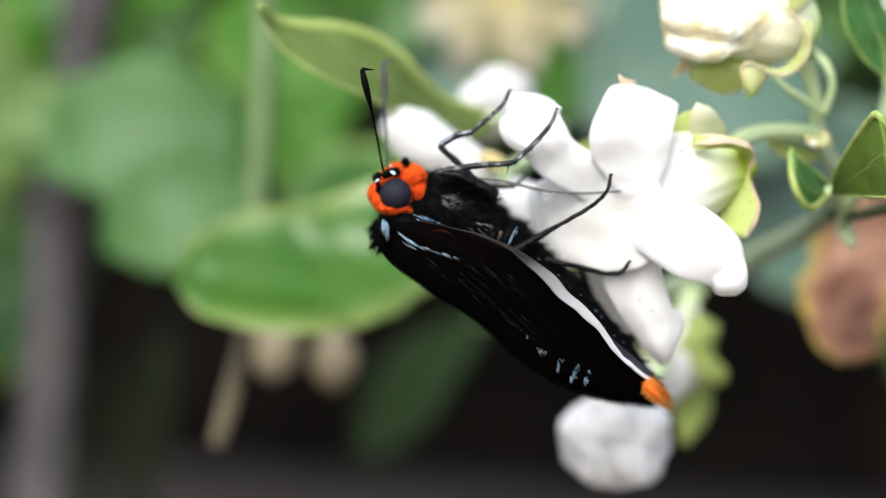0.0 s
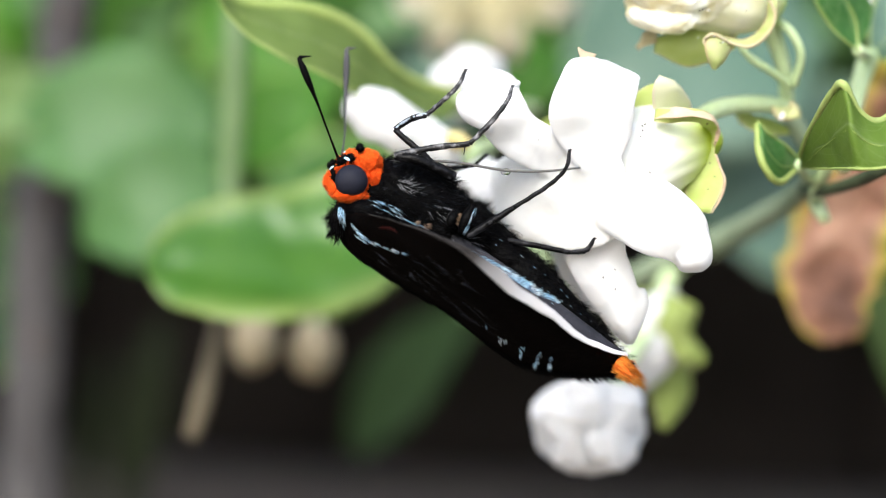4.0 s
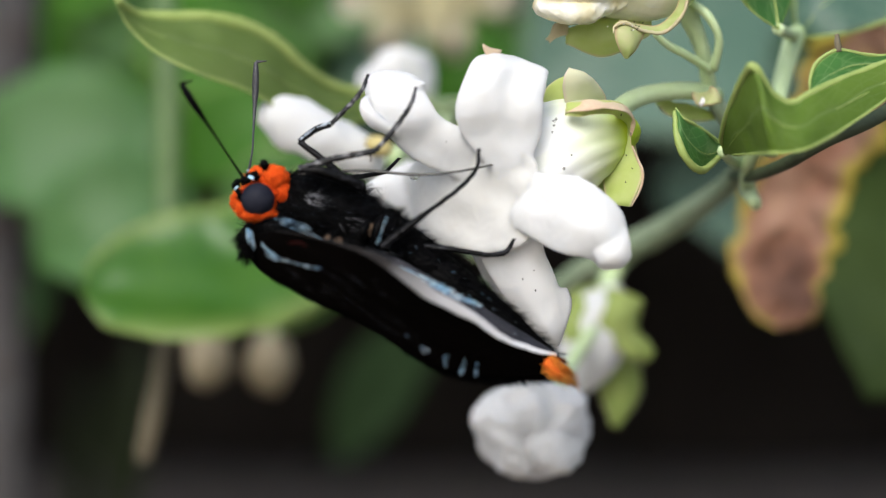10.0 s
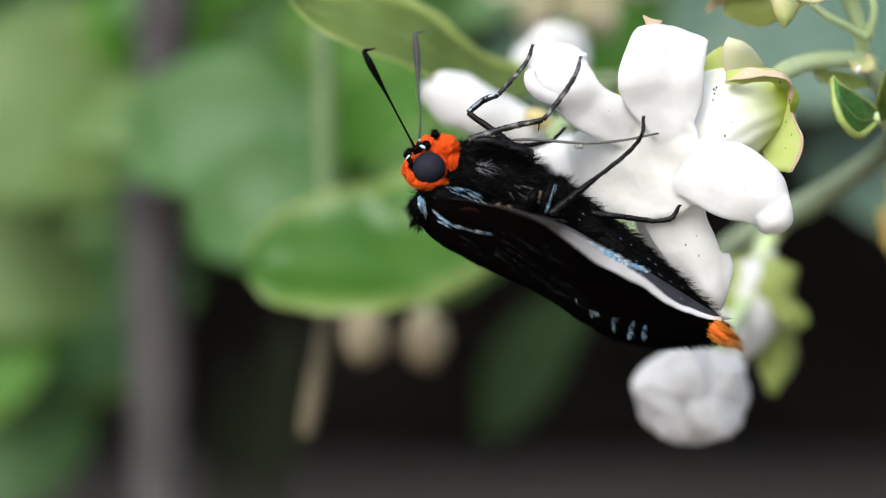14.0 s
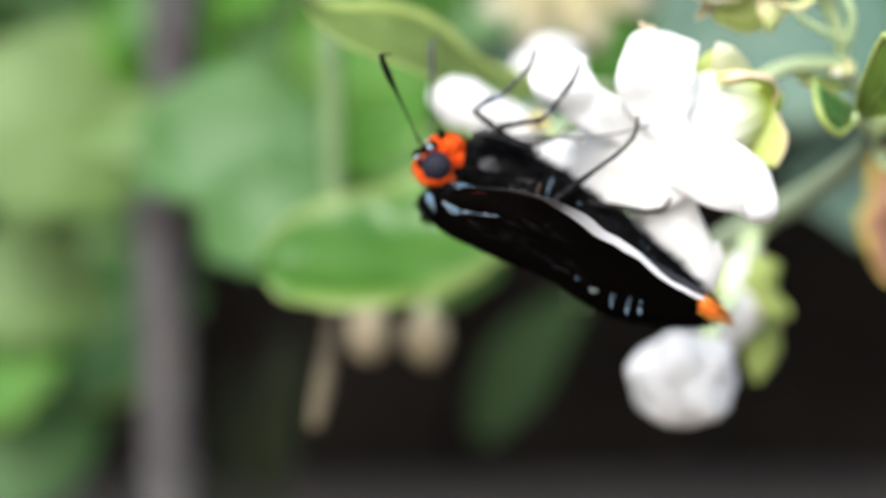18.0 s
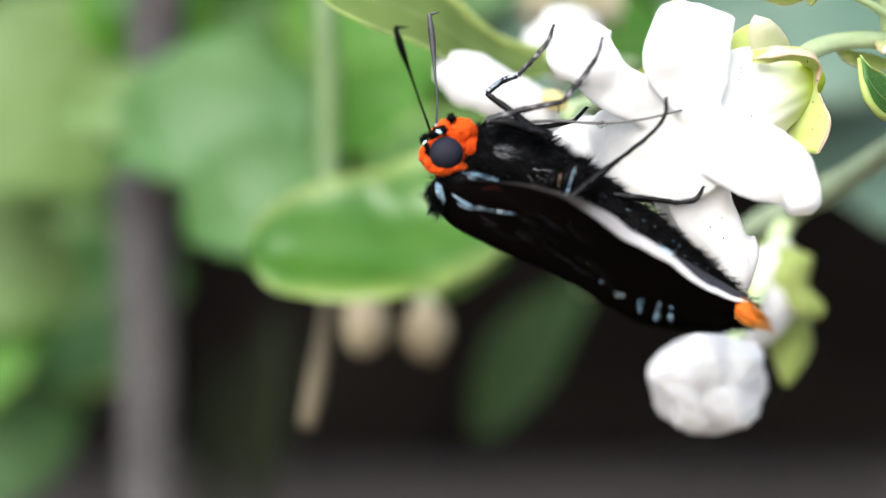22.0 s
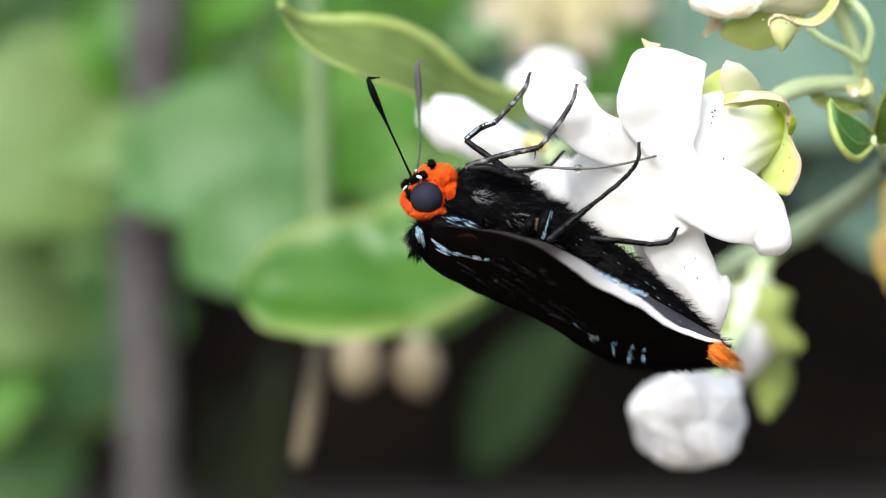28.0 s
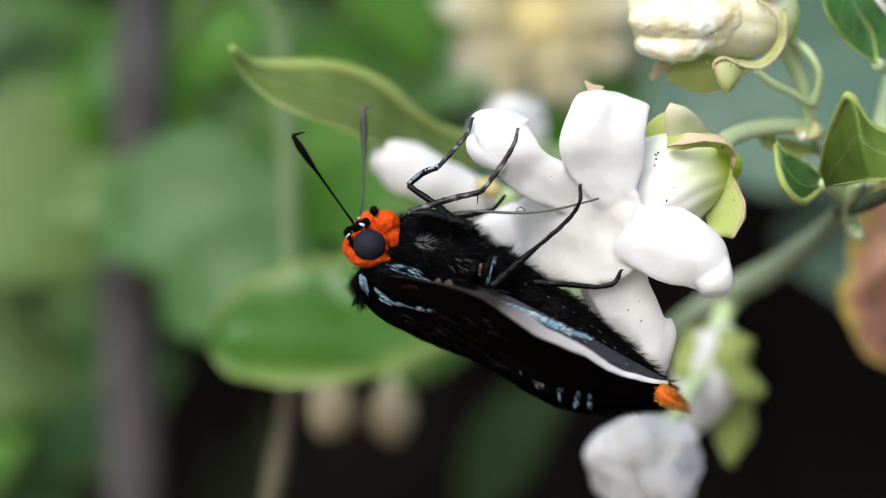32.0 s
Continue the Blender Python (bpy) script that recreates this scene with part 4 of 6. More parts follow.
# ---- the vine ----
def leaf(parent, spine, face, width, stuff, curl=0.0, wave=(0.0, 0.0), thick=0.16, stalk=None, margin=None, seed=0, ragged=0.0):
    """A vine leaf with its midrib, and with a pale margin where that shows."""
    bm = blade(spine, face, width, thick, curl, wave, 40, 15, 6.0, crumple=0.25 if not ragged else 1.0, seed=seed, ragged=ragged)
    ob = part("leaf", bm, stuff, parent)
    back = np.array(unit(np.array(face, dtype=float) if np.ndim(face) == 1 else np.array(face, dtype=float)[len(face) // 2]))
    part("midrib", tube([np.array(p) - back * thick * 1.2 for p in spine], [0.16, 0.22, 0.3, 0.38] if np.max(width) < 9 else [0.2, 0.35, 0.5, 0.65], 24, 8), STEM if stuff is LEAF else stuff, ob)
    if stalk:
        part("stalk", tube(stalk, [0.5, 0.45, 0.55], 14, 8), STEM, ob)
    return ob


def bract_tip():
    ob = thing("dry_bract", (25.8, 1, 10.5), "small brown-tipped bract at the fork of the flower stalks", "bract")
    petal(ob, [(25.24, 2, 10.52), (25.56, -1, 10.13), (26.11, -2, 10.11), (27.02, -2, 9.83)], (0.1, -1, 0.3), [0.42, 0.85, 0.76, 0.17], 0.3, 0.3, SEPAL_DRY, "", (0, 0), 0.3, 71, "bract")
    petal(ob, [(26.59, 5, 8.85), (24.92, 4, 9.14), (23.32, 3, 9.34), (21.9, 2, 9.8)], (0.1, -1, 0.5), [0.4, 0.75, 0.7, 0.2], 0.25, 0.35, SEPAL, "", (0.1, 1), 0.3, 72, "bract")
    part("fluff", ball((25.32, -2, 9.73), (0.21, 0.21, 0.34), (0, 20, 0), 0.4, 0.4, 3), FLUFF, ob, "white fluff")


bract_tip()
vine = thing("vine", (26.67, 4, 10.25), "twining vine with grey-green stems, green leaves and one dead leaf", "vine")
part("stem", tube([(13.63, 48, -6.34), (18.96, 40, -2.54), (24.15, 34, 0.05), (27.41, 26, 2.27), (29.48, 18, 4.36), (29.3, 8, 6.5), (26.67, 4, 10.25)],
                  [1.20, 1.20, 1.20, 1.06, 0.93, 0.82, 0.73], 40, 14), STEM_GREY, vine)
part("stem", tube([(53.81, 20, 18.37), (78, 30, 10), (86, 36, -60), (90, 44, -220), (88, 48, -455)], [1.0, 1.4, 1.8, 2.4, 3.0], 40, 12), STEM_DARK, vine)
part("stem", tube([(28.6, 10, 4.23), (29.75, 4, 4.13), (31.7, -2, 4.91), (34.15, -6, 6.36), (40.56, -2, 9.34), (53.81, 20, 18.37)], [0.45, 0.5, 0.52, 0.55, 0.6, 0.93], 30, 12), STEM_DARK, vine)
part("stem", tube([(30.87, 2, 5.89), (31.72, 6, 9.19), (33.24, 10, 13.51), (34.2, 12.8, 15.5), (34.5, 13.5, 16.2)], [0.59, 0.75, 0.75, 0.82, 0.4], 36, 12), STEM, vine)
part("stem", tube([(29.99, 6, 1.87), (29.53, 8, 3.27), (29.3, 4, 5.03), (29.74, 2, 6.34)], [0.51, 0.68, 0.59, 0.51], 14, 10), STEM, vine)
def sheet_leaf(upper, lower, stuff, bulge, stalk, margins=(0.3, 0.12), ripple=0.0, seed=0, rib=0.45, rib_size=1.0):
    """A leaf between its two margins, with pale thickened edges and a midrib."""
    ob = part("leaf", sheet(upper, lower, bulge, 0.16, ripple, 64, 18, 0.3, seed), stuff, vine)
    for edge, thick in zip((upper, lower), margins):
        if thick:
            part("margin", tube(edge, [thick * 0.5, thick, thick, thick, thick * 0.6], 50, 8, rough=0.1), MARGIN, ob, "pale green margin")
    middle = [np.array(a) * rib + np.array(b) * (1 - rib) - np.array((0, bulge * 0.95 * math.sin(math.pi * min(1, max(0, k / (len(upper) - 1))) * 0.94 + 0.08), 0)) for k, (a, b) in enumerate(zip(upper, lower))]
    part("midrib", tube(middle, [k * rib_size for k in (0.06, 0.09, 0.13, 0.18)], 40, 8), MARGIN, ob)
    if stalk:
        part("stalk", tube(stalk, [0.5, 0.45, 0.55], 14, 8), STEM, ob)
    return ob


sheet_leaf([(-20.2, 6, 19.61), (-18.92, 9, 18.55), (-16.5, 11, 18.36), (-13.34, 13, 18.36), (-10.6, 15, 17.79), (-8.3, 17, 16.5), (-6.44, 19, 14.7), (-4.08, 22, 13.17), (0.05, 26, 12.27)],
           [(-20.3, 6, 19.24), (-19.29, 6, 17.32), (-17.1, 6, 15.22), (-13.95, 7, 13.58), (-10.82, 9, 12.44), (-7.67, 12, 10.81), (-5.4, 15, 9.99), (-2.6, 20, 9.79), (0.54, 26, 10.8)],
           LEAF_OLIVE, 1.0, [(0.05, 25, 11.94), (4.9, 36, 12.06), (7.67, 44, 12.13)], (0.62, 0.1), seed=1, rib_size=0.3)
sheet_leaf([(-29.03, 51, -3.71), (-28.11, 54, -0.66), (-25.06, 57, 1.91), (-20.92, 59, 3.46), (-18.29, 60, 3.92), (-16.4, 60, 3.81), (-14.55, 61, 4.93), (-10.21, 61, 6.49), (-4.68, 62, 7.96)],
           [(-28.92, 51, -4.11), (-27.03, 48, -6.63), (-23.06, 45, -8.18), (-18.88, 44, -8.53), (-15.82, 44, -8.42), (-12.79, 45, -8.14), (-9.77, 47, -7.45), (-6.67, 51, -6.04), (-3.23, 56, -3.68)],
           LEAF_CUP, -2.5, [(-3.98, 59, 1.71), (4.24, 62, 1.17), (9.62, 56, -2.13)], (0, 0), 0.3, seed=2, rib_size=0.02)
# the folded leaf: its near half shows the underside, the far half the upper side
sheet_leaf([(26.9, -3, 5.89), (26.2, -8, 6.93), (26.53, -14, 9.17), (27.2, -18, 10.99), (27.71, -19.5, 11.33), (28.89, -18.5, 9.54), (30.39, -17.5, 8.77), (32.04, -16, 9.49), (33.95, -14, 10.36), (38.24, -11, 11.9), (42.43, -9, 13.38)],
           [(27.03, -3, 5.71), (27.04, -9, 5.44), (27.62, -14, 5.31), (28.25, -18, 5.21), (28.69, -20, 5.17), (29.86, -20, 5.18), (31.03, -20, 5.38), (32.2, -19, 5.83), (34.09, -17, 6.78), (38.18, -13, 9.3), (42.5, -9, 12.95)],
           LEAF_MID, 0.8, [(26.72, -3, 5.91), (27.72, 2, 5.44), (28.84, 8, 5.34)], (0.3, 0.12), seed=5, rib_size=0.25)
sheet_leaf([(32.19, -14, 9.51), (32.38, -13, 10.79), (33.03, -12, 11.99), (34.68, -11, 12.88), (36.93, -10, 12.55), (39.04, -9, 12.59), (42.6, -8, 13.74)],
           [(32.25, -14.5, 9.15), (32.83, -14.5, 9.38), (34.2, -13.5, 9.97), (36, -12.5, 10.55), (37.82, -11.5, 11.22), (39.65, -10.5, 11.89), (42.51, -9, 13.17)],
           LEAF, 0.6, None, (0.14, 0.05), seed=7, rib_size=0.2)
part("leaf_tip", tube([(34.76, -11, 12.76), (34.69, -11, 13.43), (34.67, -11, 14.1)], [0.25, 0.25, 0.13], 8, 8, rough=0.1), STRAW, vine, "dry brown leaf tip")
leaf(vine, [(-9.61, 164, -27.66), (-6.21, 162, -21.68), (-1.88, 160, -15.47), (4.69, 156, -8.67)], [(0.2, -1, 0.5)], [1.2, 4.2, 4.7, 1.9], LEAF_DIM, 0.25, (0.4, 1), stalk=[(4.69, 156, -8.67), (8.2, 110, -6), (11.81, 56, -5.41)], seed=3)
sheet_leaf([(22.96, -6, 9.19), (23.57, -6, 8.32), (24.59, -4.5, 7.85), (25.75, -3, 7.19), (27.03, -1, 6.36)],
           [(22.87, -6, 8.93), (22.99, -7, 6.77), (23.69, -7, 5.16), (24.92, -5.5, 4.45), (26.74, -2, 5.71)], LEAF, 0.5, [(26.94, -1, 6.18), (27.83, 3, 5.92), (28.93, 8, 5.67)], (0.14, 0.3), seed=4, rib_size=0.15)
sheet_leaf([(34.57, 14, 15.74), (34.53, 15, 18.5), (35.39, 16, 21.79), (38.27, 18, 24.18), (42.33, 20, 25.59), (46.38, 22, 25.6)],
           [(34.84, 14, 15.45), (36.4, 13, 15.49), (38.71, 13, 15.74), (41.16, 14, 16.47), (43.56, 15, 17.49), (46.34, 17, 19.47)],
           LEAF_TEAL, 0.6, None, (0.1, 0.15), seed=9, rib_size=0.4)
bitten = sheet_leaf([(29.52, 0, 25.55), (27.83, -1, 23.15), (27.35, -1, 21.11), (27.87, -1, 18.88), (29.42, 0, 16.88), (31.5, 1, 15.43)],
                    [(30.57, 1, 25.69), (30.96, 2, 23.53), (31.43, 3, 21.72), (32.3, 3, 20.24), (32.99, 3, 18.66), (31.78, 1, 15.3)], LEAF, 0.4, [(31.6, 1, 15.39), (32.9, 6, 15.3), (34.2, 12.5, 15.6)], (0.08, 0), seed=6, rib_size=0.5)
lace = tube([(31.09, 2.4, 22.57), (31.44, 2.4, 21.48), (32.16, 2.4, 20.41), (32.88, 2.4, 19.25)], [0.08, 0.16, 0.12, 0.08], 30, 7, rough=0.5)
rng = random.Random(6)
for k in range(7):
    foot = Vector((31.2 + 0.25 * k, 2.3, 22.2 - 0.43 * k))
    tube([foot, foot + Vector((rng.uniform(0.2, 0.6), 0.1, rng.uniform(0.0, 0.4))), foot + Vector((rng.uniform(0.5, 1.1), 0.3, rng.uniform(0.1, 0.9)))], [0.1, 0.08, 0.04], 9, 6, lace, 0.4, k)
part("bite_mark", lace, FLUFF, bitten, "whitish dried lacy edge of a bite")
leaf(vine, [(45.96, 34, 17.55), (43.52, 38, 13.94), (40.4, 43, 8.43), (37.6, 46, 2.17), (36.01, 46, -4.18), (37.21, 45, -9.01)], [(-0.2, -1, 0.1)], [1.6, 5.4, 4.2, 4.6, 4.6, 1.79], LEAF_DEAD, 0.25, (0.9, 2), seed=8, ragged=0.16,
     stalk=[(45.96, 34, 17.55), (41.5, 27, 18.2), (34.5, 14, 16)])
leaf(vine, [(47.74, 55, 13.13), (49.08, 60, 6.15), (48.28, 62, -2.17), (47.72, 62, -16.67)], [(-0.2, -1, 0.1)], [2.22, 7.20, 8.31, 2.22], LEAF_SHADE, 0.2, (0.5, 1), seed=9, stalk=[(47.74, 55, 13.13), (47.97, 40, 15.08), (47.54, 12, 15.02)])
part("stem", tube([(-21.69, 62, -4.4), (-21.83, 64, 0.06), (-21.93, 66, 4.49), (-21.8, 67, 12.67), (-21.86, 68, 19.76), (-22.39, 71, 25.91), (-24.27, 75, 30.85), (-28.01, 79, 32.97), (-31.68, 82, 31.95), (-34.27, 84, 27.65)],
                  [0.8, 0.9, 1.3, 1.4, 1.4, 1.35, 1.3, 1.3, 1.2, 0.5], 60, 12), SHOOT, vine, "pale green upright stem arching over")



def seedpod(at, seed):
    ob = thing("flower_bud", at, "small cream flower bud hanging under a leaf", "flower bud", "small buds")
    part("bud", ball(at, (2.4, 2.4, 3.2), (0, 0, 0), 0.15, 0.6, 3, seed=seed), POD, ob)
    c = Vector(at)
    part("pedicel", tube([c + Vector((0, 0, 2.5)), c + Vector((1, 2, 6)), c + Vector((6, 3, 10))], [0.6, 0.4, 0.4], 10, 8), STEM, ob)


seedpod((-19.58, 80, -11.26), 1)
seedpod((-13.41, 82, -12.1), 2)
stalk = thing("dry_stalk", (-24.4, 61, -20.62), "dry straw-coloured stalk hanging beneath a leaf", "stalk")
part("stalk", tube([(-24.67, 61, -20.62), (-23.67, 61, -16.62), (-22.88, 63, -12.25), (-22.25, 66, -6.72), (-21.98, 67, 0.62)], [0.7, 0.95, 0.75, 0.6, 0.5], 20, 10, rough=0.06), STRAW, stalk)

# ---- behind ----
post = thing("wooden_stake", (-50, 133, -450), "weathered grey-brown wooden stake standing in the soil", "stake")
part("shaft", tube([(-56, 133, -455), (-48.89, 133, -30.06), (-48.89, 133, -10.89), (-47.52, 133, 5.55), (-46.15, 133, 23.35), (-44.9, 134, 44.01), (-43.76, 136, 78.75)], [3.6, 3.4, 3.3, 3.2, 3.4, 3.3, 3.0], 60, 16, rough=0.05, seed=3), BARK, post)

for at, size in (((-46.67, 130.5, 3.81), 1.6), ((-48.19, 130.2, -13.53), 1.1), ((-45.28, 130.3, 25.91), 1.3)):
    part("knot", ball(at, (size, 0.9, size * 1.5), (0, 0, 0), 0.3, 0.5, 3), KNOT, post, "dark knot in the wood")

fence = thing("board_fence", (0, 620, -450), "weathered board fence behind the plants, its shade put into the dark colour", "fence")
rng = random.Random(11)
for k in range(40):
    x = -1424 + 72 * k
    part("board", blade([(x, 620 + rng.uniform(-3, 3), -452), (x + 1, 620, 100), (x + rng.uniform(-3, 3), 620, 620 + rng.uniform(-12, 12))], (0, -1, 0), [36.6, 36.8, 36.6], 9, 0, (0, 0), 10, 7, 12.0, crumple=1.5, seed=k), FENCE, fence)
for z in (-82, 380):
    part("rail", tube([(-1460, 600, z), (-600, 600, z), (-200, 598, z + 6), (200, 600, z - 3), (620, 601, z), (1430, 600, z)], [20, 20, 21, 20, 20, 20], 60, 14, rough=0.05, seed=z + 200), RAIL, fence, "grey rounded rail")


# openings where the dark fence shows through: lines of sight, x = a + b y and z = c + d y, and half sizes at y = 350
GAPS = ((-38.8, -0.135, 30.2, 0.1206, 17, 17), (-22.7, -0.0735, 30.7, 0.1218, 12, 13))


def open_way(x, y, z):
    return any(abs(x - a - b * y) < w * (y + 253) / 603 and abs(z - c - d * y) < h * (y + 253) / 603 for a, b, c, d, w, h in GAPS)



def hedge():
    """The leaf mass between the near shrub and the fence."""
    rng = random.Random(5)
    verts, faces = [], []
    for k in range(7600):
        x, y = rng.uniform(-330, 330), rng.uniform(210, 520)
        if k >= 4600:
            x = math.copysign(330 + abs(x) * 2.2, x)
        low = 14 + 18 * math.sin(x * 0.03) + (24 if -70 < x < 20 else 0) + (y - 210) * 0.08
        z = low + rng.random() ** 1.3 * 420
        if open_way(x, y, z):
            continue
        long = rng.choice((rng.uniform(12, 24), rng.uniform(22, 40)))
        half = long * rng.uniform(0.28, 0.4)
        m = Matrix.Translation((x, y, z)) @ Euler((rng.uniform(-0.9, 0.7), rng.uniform(-0.6, 0.6), rng.uniform(0, 6.28))).to_matrix().to_4x4()
        base = len(verts)
        for a, w, h in ((0, 0.15, 0), (0.25, 0.85, 0.08), (0.55, 1.0, 0.1), (0.8, 0.6, 0.02), (1, 0.05, -0.12)):
            for sgn in (-1, 0, 1):
                p = m @ Vector((sgn * half * w, (a - 0.5) * long, h * long + abs(sgn) * half * w * 0.25))
                verts.append((p.x, p.y, p.z))
        for i in range(4):
            for j in range(2):
                a = base + i * 3 + j
                faces.append((a, a + 1, a + 4, a + 3))
    mesh = bpy.data.meshes.new("hedge")
    mesh.from_pydata([(x * MM, y * MM, z * MM) for x, y, z in verts], [], faces)
    mesh.materials.append(HEDGE)
    for p in mesh.polygons:
        p.use_smooth = True
    ob = tagged(new("hedge", mesh), "mass of broad green leaves in the far blur", "foliage", kind="stuff")
    ob.location = (0, 0, HEIGHT)


hedge()
bush = thing("shrub", (0, 220, -450), "leafy green shrub with broad leaves behind the vine", "shrub")


def bush_leaf(at, tip, half, stuff, face=(0, -1, 0.25), curl=0.2, seed=0):
    a, b = np.array(at, dtype=float), np.array(tip, dtype=float)
    spine = [b, b + (a - b) * 0.3 + np.array((0, -2, 1)), b + (a - b) * 0.65 + np.array((0, -2, 1)), a]
    ob = part("leaf", blade(spine, face, [half * 0.12, half * 0.85, half, half * 0.3], 0.25, curl, (half * 0.05, 1.5), 20, 9, 6.0, crumple=0.6, seed=seed), stuff, bush)
    return ob


bush_leaf((-26.09, 115, 13.02), (-51.22, 118, 9.58), 8.5, LEAF_GREY, seed=1)
bush_leaf((-23.6, 112, 5.75), (-41.17, 112, -1.27), 8.0, LEAF_GREY, seed=2)
bush_leaf((-74.92, 150, 25.84), (-55.71, 150, 5.94), 14, LEAF_PALE, seed=3)
bush_leaf((-80.19, 165, -0.89), (-61.25, 165, -8.96), 9, LEAF_PALE, seed=4)
bush_leaf((-85.95, 185, -33.07), (-64.29, 188, -23.17), 9, LEAF_GREY, seed=17)
bush_leaf((-86.44, 180, -9.78), (-70.13, 182, -16.55), 8, LEAF_PALE, seed=18)
bush_leaf((-56.67, 160, 40.23), (-44, 158, 18.71), 9, LEAF_BRIGHT, seed=5)
bush_leaf((-26.37, 160, 35.72), (-15.02, 150, 14.75), 11, LEAF_BRIGHT, seed=6)
bush_leaf((-0.95, 170, 44.44), (-21.03, 165, 29.9), 13, LEAF_BRIGHT, seed=7)
bush_leaf((46.09, 150, 31.16), (15.77, 140, 17.74), 16, LEAF_TEAL, seed=8)
bush_leaf((67.16, 160, 7.41), (31.9, 150, 5.08), 14, LEAF_TEAL, seed=9)
bush_leaf((36.91, 170, 47.04), (10.14, 165, 40.32), 16, LEAF_TEAL, seed=10)
bush_leaf((-76.59, 140, 57.04), (-56.76, 135, 48.67), 10, LEAF_TEAL, seed=11)
bush_leaf((-21.99, 150, 60.09), (-11.17, 145, 29.48), 7, LEAF_BRIGHT, seed=12)
bush_leaf((-29.93, 120, 37), (-37.82, 118, 27.1), 5, LEAF_BRIGHT, seed=13)
bush_leaf((-76.04, 190, -15.03), (-49.27, 185, -5.06), 12, LEAF, seed=14)
bush_leaf((-86, 165, -19.49), (-65.38, 165, -9.99), 9, LEAF_BRIGHT, seed=16)
bush_leaf((-43.23, 205, -40.78), (-38.6, 205, -11.79), 3.2, LEAF_DEEP_SHADE, seed=24)
bush_leaf((-50.6, 215, -45), (-47.31, 215, -16.64), 2.0, LEAF_DEEP_SHADE, seed=25)
bush_leaf((-57.23, 120, 12.55), (-39.71, 120, 14.07), 4.2, LEAF_PALE, seed=26)
bush_leaf((3.95, 120, 14.98), (13.5, 120, 22.53), 6, LEAF_BRIGHT, seed=27)
bush_leaf((-28.15, 142, 9.67), (-13.24, 140, 17.34), 6, LEAF_BRIGHT, seed=19)
bush_leaf((-6.36, 150, 17.61), (8.02, 150, 24.14), 8, LEAF_TEAL, seed=20)
bush_leaf((-4.85, 130, -2.5), (-21.79, 125, 4.06), 11, LEAF, seed=15)
rng = random.Random(21)
for k in range(34):
    x, y = rng.uniform(-72, 0), rng.uniform(142, 205)
    z = rng.uniform(2, 48)
    if open_way(x, y, z) or open_way(x + 5, y, z) or open_way(x - 5, y, z):
        continue
    a = rng.uniform(0, 6.28)
    long = rng.uniform(10, 18)
    bush_leaf((x, y, z), (x + long * math.cos(a), y + rng.uniform(-3, 3), z + long * 0.7 * math.sin(a)), long * rng.uniform(0.2, 0.32), rng.choice((LEAF_GREY, LEAF_PALE, LEAF_GREY, LEAF_BRIGHT)), (rng.uniform(-0.4, 0.4), -1, rng.uniform(-0.2, 0.7)), seed=30 + k)
part("trunk", tube([(140, 270, -455), (136, 262, -250), (130, 245, -80), (122, 230, 60), (100, 220, 160)], [9, 8, 6, 4, 2], 30, 12, rough=0.1), STEM_DARK, bush)

# ---- the insect ----
moth = thing("moth", (9, -10, 0), "black moth with orange head and tail clinging to a flower", "moth")


